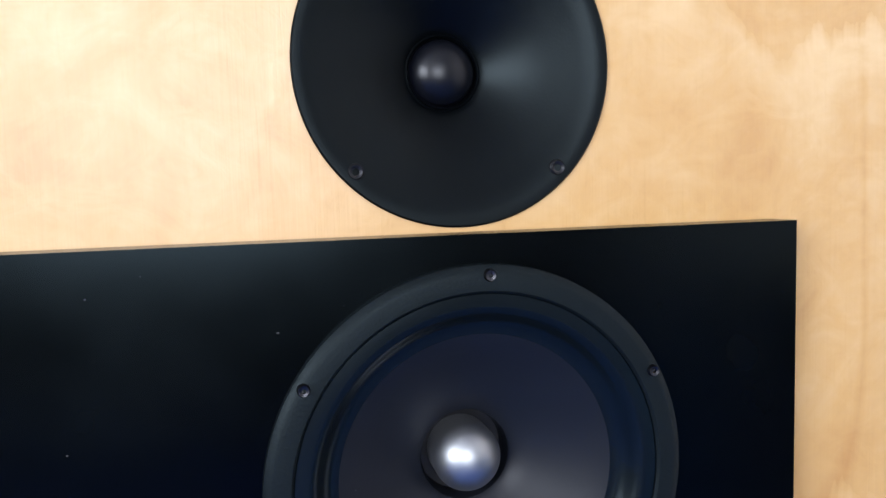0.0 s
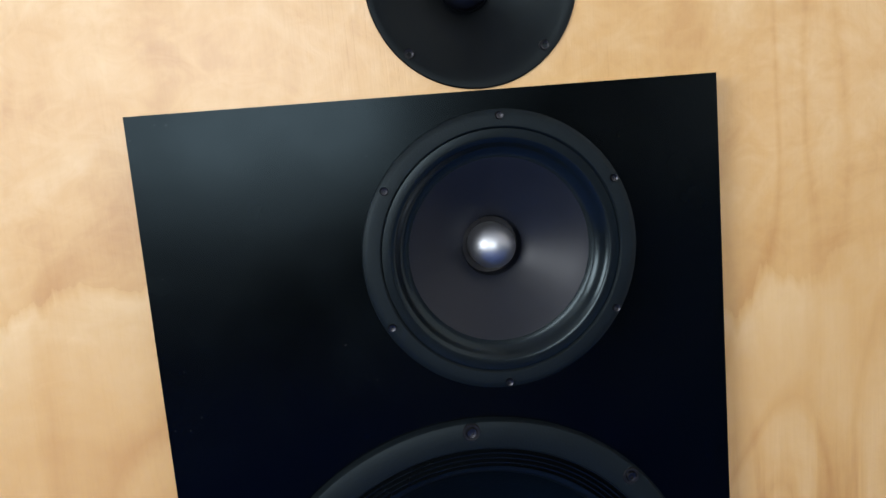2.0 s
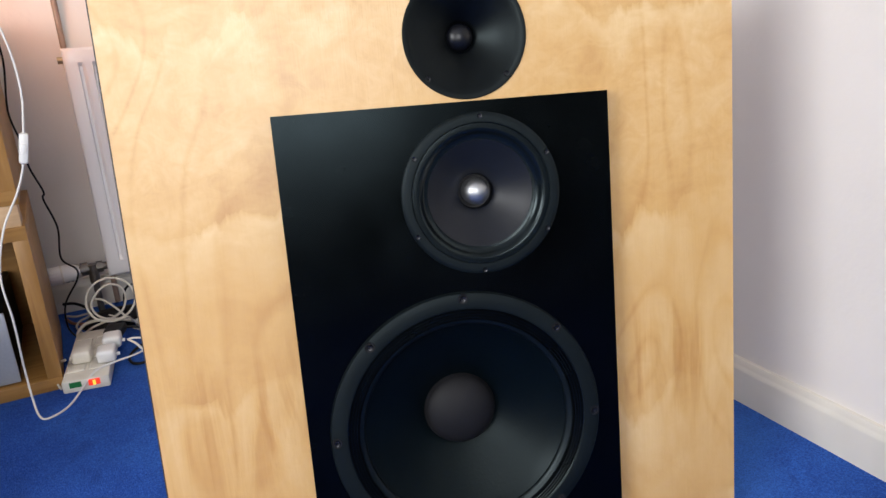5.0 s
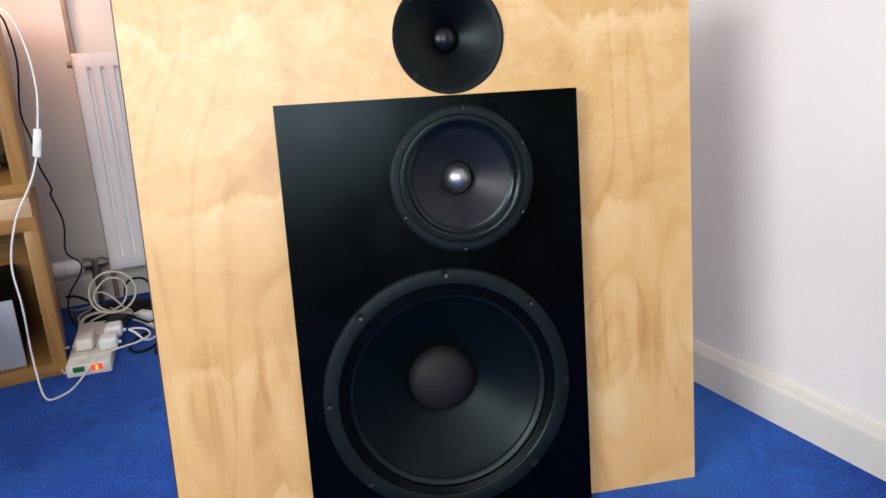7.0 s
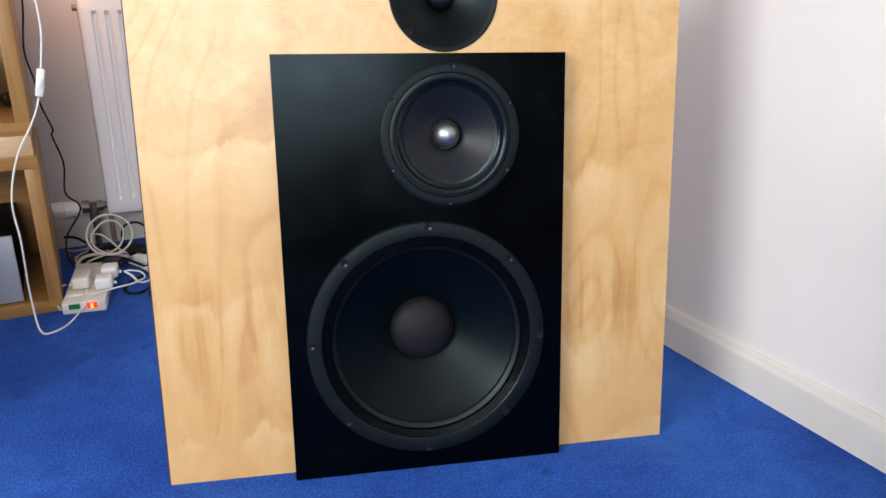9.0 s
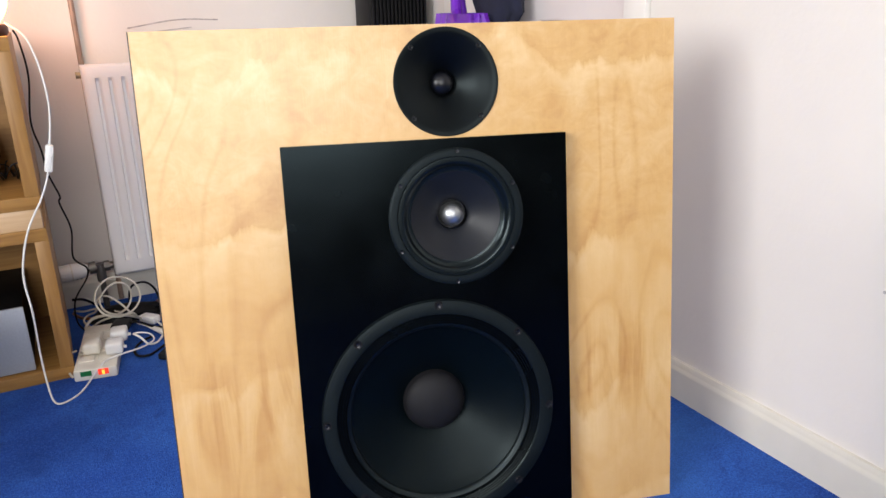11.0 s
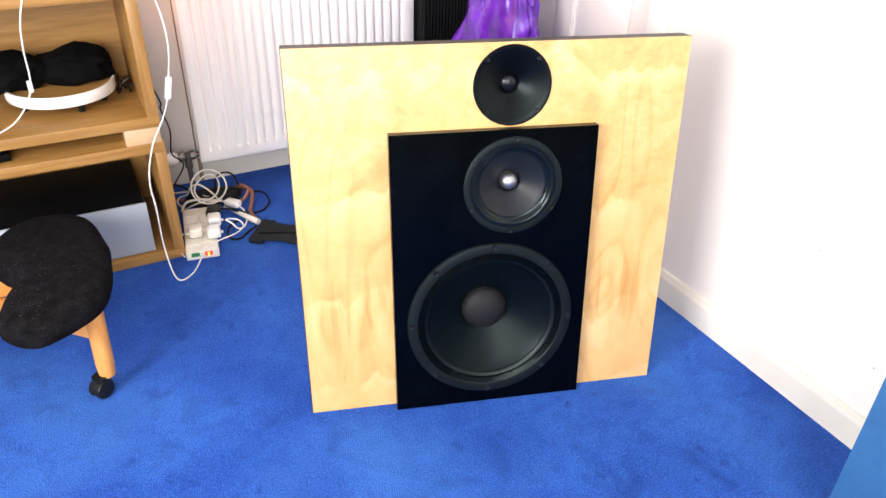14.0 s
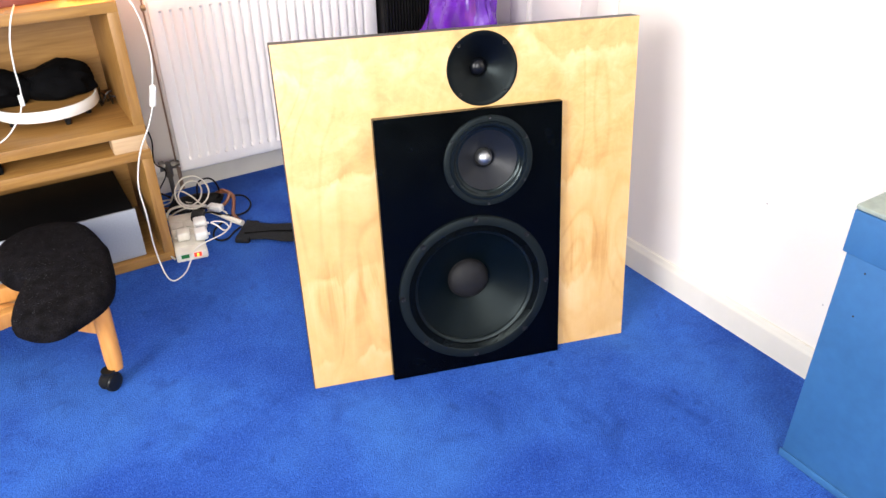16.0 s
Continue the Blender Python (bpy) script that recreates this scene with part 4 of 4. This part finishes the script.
bag = empty("carrier_bag", pose(0.935, 0.82, 0.30), label="crumpled purple plastic carrier bag hanging from the door handle", category="bag")
bm = bmesh.new()
NB, MB = 90, 26
rings = []
for j in range(MB + 1):
    h = j / MB
    half = 0.262 * (1 - 0.64 * h ** 1.5) * (1 - 0.5 * max(0, 0.12 - h) / 0.12)
    thick = 0.105 * (1 - 0.55 * h ** 1.4) * (1 - 0.6 * max(0, 0.12 - h) / 0.12)
    row = []
    for k in range(NB):
        a = 2 * math.pi * k / NB
        pleat = (0.02 + 0.05 * h) * (math.sin(7 * a + 3 * h) * 0.6 + math.sin(15 * a - 5 * h) * 0.4)
        lump = 0.20 * noise.noise(Vector((2.2 * math.cos(a), 2.2 * math.sin(a), 4 * h))) + 0.07 * noise.noise(Vector((6 * math.cos(a), 6 * math.sin(a), 11 * h)))
        m = 1 + pleat + lump
        row.append(bm.verts.new((thick * math.cos(a) * m, half * math.sin(a) * m - 0.09 * h, 0.54 * h)))
    rings.append(row)
for a, b in zip(rings, rings[1:]):
    for k in range(NB):
        bm.faces.new((a[k], a[(k + 1) % NB], b[(k + 1) % NB], b[k]))
bm.faces.new(rings[0])
part("bag_body", bm, PURPLE, bag)
for s in (-1, 1):
    part("bag_handle", tube([(0.02 * s, 0.02 * s - 0.08, 0.52), (0.03 + 0.01 * s, 0.01 * s - 0.02, 0.62), (0.075, 0.0, 0.695), (0.085, 0.0, 0.70)], lambda u: 0.016 - 0.008 * u, 10), PURPLE, bag)
b = bundle("paper_wad", (0.915, 0.79, 0.765), (0.030, 0.04, 0.030), 2.2, "white paper sticking out of the purple bag", PAPER, "paper")
b = bundle("dark_garment", (1.035, 0.71, 0.795), (0.055, 0.105, 0.16), 9.4, "dark navy garment hanging on the door", NAVY, "garment")

# ---- power strip, plugs and flexes on the carpet ----
strip = empty("power_strip", pose(-0.138, 0.787, 0.0, 0, 0, -9), label="old cream six-way power strip with a red neon switch", category="power strip")
part("body", box(0, 0.100, 0, 0.285, 0.0, 0.030, 0.005), OLD_PLASTIC, strip)
part("switch", box(0.056, 0.080, -0.0030, 0.0005, 0.012, 0.027, 0.0015), NEON, strip, "lit red neon switch")
part("neon_tube", box(0.065, 0.071, -0.0038, -0.0028, 0.013, 0.025, 0.0004), NEON_CORE, strip, "glowing yellow neon tube")
part("fuse_label", box(0.016, 0.041, -0.0012, 0.0, 0.013, 0.026), GREEN, strip, "small green label", smooth=False)
for k in range(2):
    for j in range(3):
        part("outlet", box(0.006 + 0.047 * k, 0.045 + 0.047 * k, 0.045 + 0.066 * j, 0.095 + 0.066 * j, 0.0295, 0.032, 0.003), OLD_PLASTIC, strip)


def plug(x, y, turn, material, label):
    p = empty("plug", pose(x, y, 0.032, 0, 0, turn), label=label, category="plug", group="plugs in the power strip")
    bm = box(-0.021, 0.021, -0.024, 0.024, 0.0, 0.030, 0.007, seg=3)
    part("plug_body", bm, material, p)
    part("cord_grip", tube([(0.018, 0, 0.010), (0.028, 0, 0.009)], 0.0042, 10, straight=True), material, p)
    return p


plug(-0.086, 0.880, 171, OLD_PLASTIC, "cream mains plug in the power strip")
plug(-0.034, 0.853, -9, WHITE_PLASTIC, "white mains plug in the power strip")
plug(-0.016, 0.928, -9, WHITE_PLASTIC, "white mains plug in the power strip's middle")
ob = part("cable_adapter", box(0, 0.045, 0, 0.055, 0, 0.022, 0.006), BLACK_PLASTIC)
ob.matrix_world = pose(-0.035, 0.975, 0.032, 0, 0, -20)
tagged(ob, "black mains adapter on the power strip", "adapter")


def cable(name, pts, r, material, label, category="cable", group=""):
    return tagged(part(name, tube(pts, r, 10), material), label, category, group)


# lamp flex with its inline switch: over the shelf's edge, down, along the carpet to the strip
LF = [(-0.135, 0.90, 0.845), (-0.10, 0.815, 0.815), (-0.083, 0.795, 0.745), (-0.080, 0.79, 0.665), (-0.092, 0.79, 0.590), (-0.106, 0.79, 0.525), (-0.128, 0.79, 0.47), (-0.170, 0.785, 0.395), (-0.196, 0.78, 0.30),
      (-0.194, 0.780, 0.20), (-0.196, 0.770, 0.10), (-0.192, 0.735, 0.030), (-0.184, 0.700, 0.006), (-0.166, 0.686, 0.004), (-0.128, 0.718, 0.004), (-0.092, 0.770, 0.018), (-0.064, 0.790, 0.038), (-0.020, 0.800, 0.044), (0.030, 0.825, 0.040), (0.062, 0.865, 0.036), (0.058, 0.905, 0.038), (0.035, 0.920, 0.041), (0.020, 0.922, 0.041)]
flex = empty("lamp_flex", label="white lamp flex with an inline switch hanging past the shelf", category="cable")
part("flex", tube(LF, 0.0023, 10), WHITE_CABLE, flex)
sw = part("inline_switch", box(-0.0088, 0.0088, -0.0075, 0.0075, -0.031, 0.031, 0.0045), WHITE_PLASTIC, flex, "white inline rocker switch")
sw.matrix_local = pose(-0.099, 0.789, 0.555, 0, 12, 0)
part("rocker", box(-0.0045, 0.0045, -0.0095, -0.0068, -0.009, 0.009, 0.001), WHITE_PLASTIC, sw)
flex2 = empty("headphone_flex", label="white flex with a small connector across the upper shelf", category="cable")
part("flex", tube([(-0.37, 0.90, 0.822), (-0.382, 0.812, 0.824), (-0.396, 0.80, 0.795), (-0.410, 0.80, 0.745), (-0.417, 0.80, 0.684), (-0.419, 0.80, 0.629), (-0.428, 0.80, 0.588), (-0.452, 0.80, 0.546), (-0.501, 0.80, 0.503), (-0.60, 0.81, 0.470), (-0.66, 0.84, 0.470)], 0.0021, 8), WHITE_CABLE, flex2)
part("connector", box(-0.430, -0.418, 0.794, 0.806, 0.588, 0.618, 0.003), WHITE_PLASTIC, flex2)

cable("black_flex", [(-0.125, 1.05, 0.825), (-0.118, 1.08, 0.80), (-0.112, 1.10, 0.715), (-0.127, 1.10, 0.60), (-0.116, 1.10, 0.525), (-0.112, 1.10, 0.465), (-0.094, 1.10, 0.400), (-0.098, 1.10, 0.380), (-0.082, 1.10, 0.305), (-0.090, 1.10, 0.225), (-0.062, 1.10, 0.190), (-0.066, 1.10, 0.160), (-0.105, 1.10, 0.100), (-0.11, 1.09, 0.04), (-0.09, 1.08, 0.006)], 0.0024, BLACK_CABLE, "thin black flex hanging behind the shelf boxes")


cable("flex_coil", [(0.066, 1.082, 0.010), (0.045, 1.060, 0.030), (0.030, 1.020, 0.062), (-0.004, 1.010, 0.062), (-0.040, 1.014, 0.075), (-0.057, 1.030, 0.104), (-0.049, 1.050, 0.136), (-0.018, 1.066, 0.157), (0.021, 1.070, 0.155), (0.051, 1.059, 0.133), (0.058, 1.042, 0.099),
                    (0.038, 1.030, 0.070), (0.003, 1.036, 0.055), (-0.036, 1.040, 0.074), (-0.046, 1.047, 0.104), (-0.028, 1.054, 0.130), (0.000, 1.058, 0.145), (0.028, 1.058, 0.134), (0.037, 1.055, 0.104), (0.022, 1.052, 0.070), (-0.010, 1.060, 0.050), (-0.050, 1.085, 0.030), (-0.075, 1.10, 0.012)], 0.00284, CREAM_CABLE, "standing coil of cream mains flex behind the power strip")
cable("flex_loop", [(0.030, 1.075, 0.040), (0.004, 1.085, 0.075), (-0.025, 1.095, 0.098), (-0.050, 1.11, 0.085), (-0.058, 1.16, 0.035), (-0.082, 1.185, 0.016), (-0.094, 1.161, 0.010), (-0.081, 1.113, 0.008), (-0.060, 1.085, 0.010), (-0.048, 1.060, 0.016)], 0.00284, CREAM_CABLE, "loose loop of cream flex on the carpet")
cable("flex_loop", [(-0.115, 1.255, 0.012), (-0.090, 1.225, 0.016), (-0.055, 1.19, 0.030), (-0.020, 1.14, 0.036), (0.020, 1.10, 0.030), (0.050, 1.085, 0.018)], 0.00286, CREAM_CABLE, "cream flex running along the skirting")
cable("brown_flex", [(-0.118, 1.245, 0.008), (-0.100, 1.20, 0.007), (-0.065, 1.165, 0.010), (-0.030, 1.135, 0.014), (0.010, 1.12, 0.012)], 0.0042, BROWN_CABLE, "dull brown flex on the carpet behind the shelf")
cable("strip_flex", [(-0.088, 1.062, 0.016), (-0.092, 1.085, 0.020), (-0.070, 1.105, 0.034), (-0.025, 1.095, 0.040), (0.025, 1.085, 0.030), (0.064, 1.080, 0.014), (0.074, 1.070, 0.012)], 0.0042, CREAM_CABLE, "cream flex leaving the power strip")
cable("plug_flex", [(0.018, 0.922, 0.041), (0.034, 0.905, 0.032), (0.050, 0.890, 0.016), (0.074, 0.908, 0.009), (0.094, 0.955, 0.008), (0.099, 1.015, 0.010), (0.088, 1.048, 0.014)], 0.0029, WHITE_CABLE, "white flex from a plug to the flex connector")
cable("plug_flex", [(-0.122, 0.886, 0.041), (-0.142, 0.880, 0.037), (-0.150, 0.855, 0.024), (-0.146, 0.825, 0.012), (-0.140, 0.800, 0.010)], 0.0030, CREAM_CABLE, "cream flex from a plug in the strip")
ob = part("flex_connector", box(-0.016, 0.016, -0.028, 0.028, 0, 0.024, 0.007), WHITE_PLASTIC)
ob.matrix_world = pose(0.076, 1.068, 0.004, 0, 0, 40)
tagged(ob, "white flex connector lying on the carpet", "connector")
cable("speaker_cable", [(0.102, 1.180, 0.010), (0.112, 1.155, 0.030), (0.124, 1.121, 0.050), (0.139, 1.094, 0.045), (0.124, 1.086, 0.020), (0.098, 1.079, 0.010), (0.070, 1.090, 0.008)], 0.0062, BROWN_CABLE, "copper-brown speaker cable curling on the carpet")
cable("speaker_cable", [(0.118, 1.135, 0.040), (0.138, 1.110, 0.044), (0.150, 1.086, 0.032), (0.136, 1.047, 0.014), (0.118, 0.997, 0.010), (0.120, 0.945, 0.010), (0.124, 0.915, 0.014)], 0.0068, BROWN_CABLE, "copper-brown speaker cable running to the black sleeve")
signal = empty("signal_lead", label="pale signal lead with a long metal plug on the carpet", category="cable")
part("lead", tube([(0.040, 1.045, 0.020), (0.055, 1.032, 0.016), (0.073, 1.008, 0.012)], 0.0040, 10), CREAM_CABLE, signal)
part("jack_plug", tube([(0.070, 1.012, 0.013), (0.098, 0.955, 0.013), (0.122, 0.908, 0.013)], lambda u: 0.0055 + 0.0045 * min(1.0, u * 1.6), 14), OLD_PLASTIC, signal, "long pale plug barrel")
cable("black_lead", [(0.150, 1.135, 0.006), (0.164, 1.120, 0.018), (0.192, 1.091, 0.020), (0.196, 1.036, 0.015), (0.171, 0.999, 0.008), (0.130, 0.988, 0.006), (0.078, 0.998, 0.018), (0.040, 0.985, 0.045), (0.005, 0.990, 0.048)], 0.0034, BLACK_CABLE, "black lead looping from the adapter over the carpet")
cable("black_lead", [(0.066, 0.965, 0.005), (0.030, 0.930, 0.006), (0.012, 0.885, 0.005), (0.020, 0.850, 0.005), (0.048, 0.846, 0.005), (0.082, 0.878, 0.006), (0.112, 0.890, 0.012)], 0.0034, BLACK_CABLE, "black lead looping beside the power strip")
cable("black_lead", [(0.030, 1.12, 0.030), (0.037, 1.12, 0.090), (0.053, 1.12, 0.110), (0.085, 1.12, 0.109), (0.108, 1.125, 0.078), (0.118, 1.14, 0.020), (0.112, 1.16, 0.006)], 0.0032, BLACK_CABLE, "black lead arching by the skirting")
cable("black_lead", [(-0.112, 1.15, 0.085), (-0.085, 1.165, 0.075), (-0.055, 1.17, 0.050), (-0.030, 1.165, 0.018), (-0.005, 1.15, 0.008), (0.050, 1.155, 0.006)], 0.0040, BLACK_CABLE, "black lead coming out behind the shelf")
ob = bundle("lead_tangle", (0.02, 1.14, 0.0), (0.10, 0.05, 0.024), 4.4, "dark heap of black leads by the skirting", BLACK_CABLE, "cable")
sleeve = empty("cable_sleeve", pose(0.104, 0.862, 0.0, 0, 0, -37), label="taped black cable sleeve running behind the baffle", category="cable sleeve")
bm = bmesh.new()
pts = 14
rows = []
for k in range(pts + 1):
    u = k / pts
    hw = 0.050 + 0.006 * math.sin(3 * u) + 0.005 * math.sin(17 * u)
    hh = 0.013 + 0.003 * math.sin(5 * u)
    rows.append([bm.verts.new((0.36 * u, hw * math.cos(a), max(0.0, hh * 0.75 + hh * math.sin(a) * 0.75))) for a in np.linspace(0, 2 * math.pi, 17)[:-1]])
for a, b in zip(rows, rows[1:]):
    for k in range(16):
        bm.faces.new((a[k], a[(k + 1) % 16], b[(k + 1) % 16], b[k]))
bm.faces.new(rows[0])
bm.faces.new(rows[-1])
part("sleeve", bm, SLEEVE, sleeve)
part("tape", box(-0.004, 0.045, -0.068, 0.062, 0.0, 0.019, 0.005), SLEEVE, sleeve)
part("strap", tube([(0.02, -0.03, 0.018), (0.14, -0.012, 0.022), (0.34, 0.005, 0.022)], 0.004, 8), BLACK_CLOTH, sleeve)
ob = part("black_case", box(-0.16, 0.0, 0.0, 0.12, 0, 0.022, 0.004), AMP_BLACK)
ob.matrix_world = pose(-0.52, 0.86, 0.388, 0, 0, 4)
tagged(ob, "slim black case in the gap between the shelf boxes", "case")
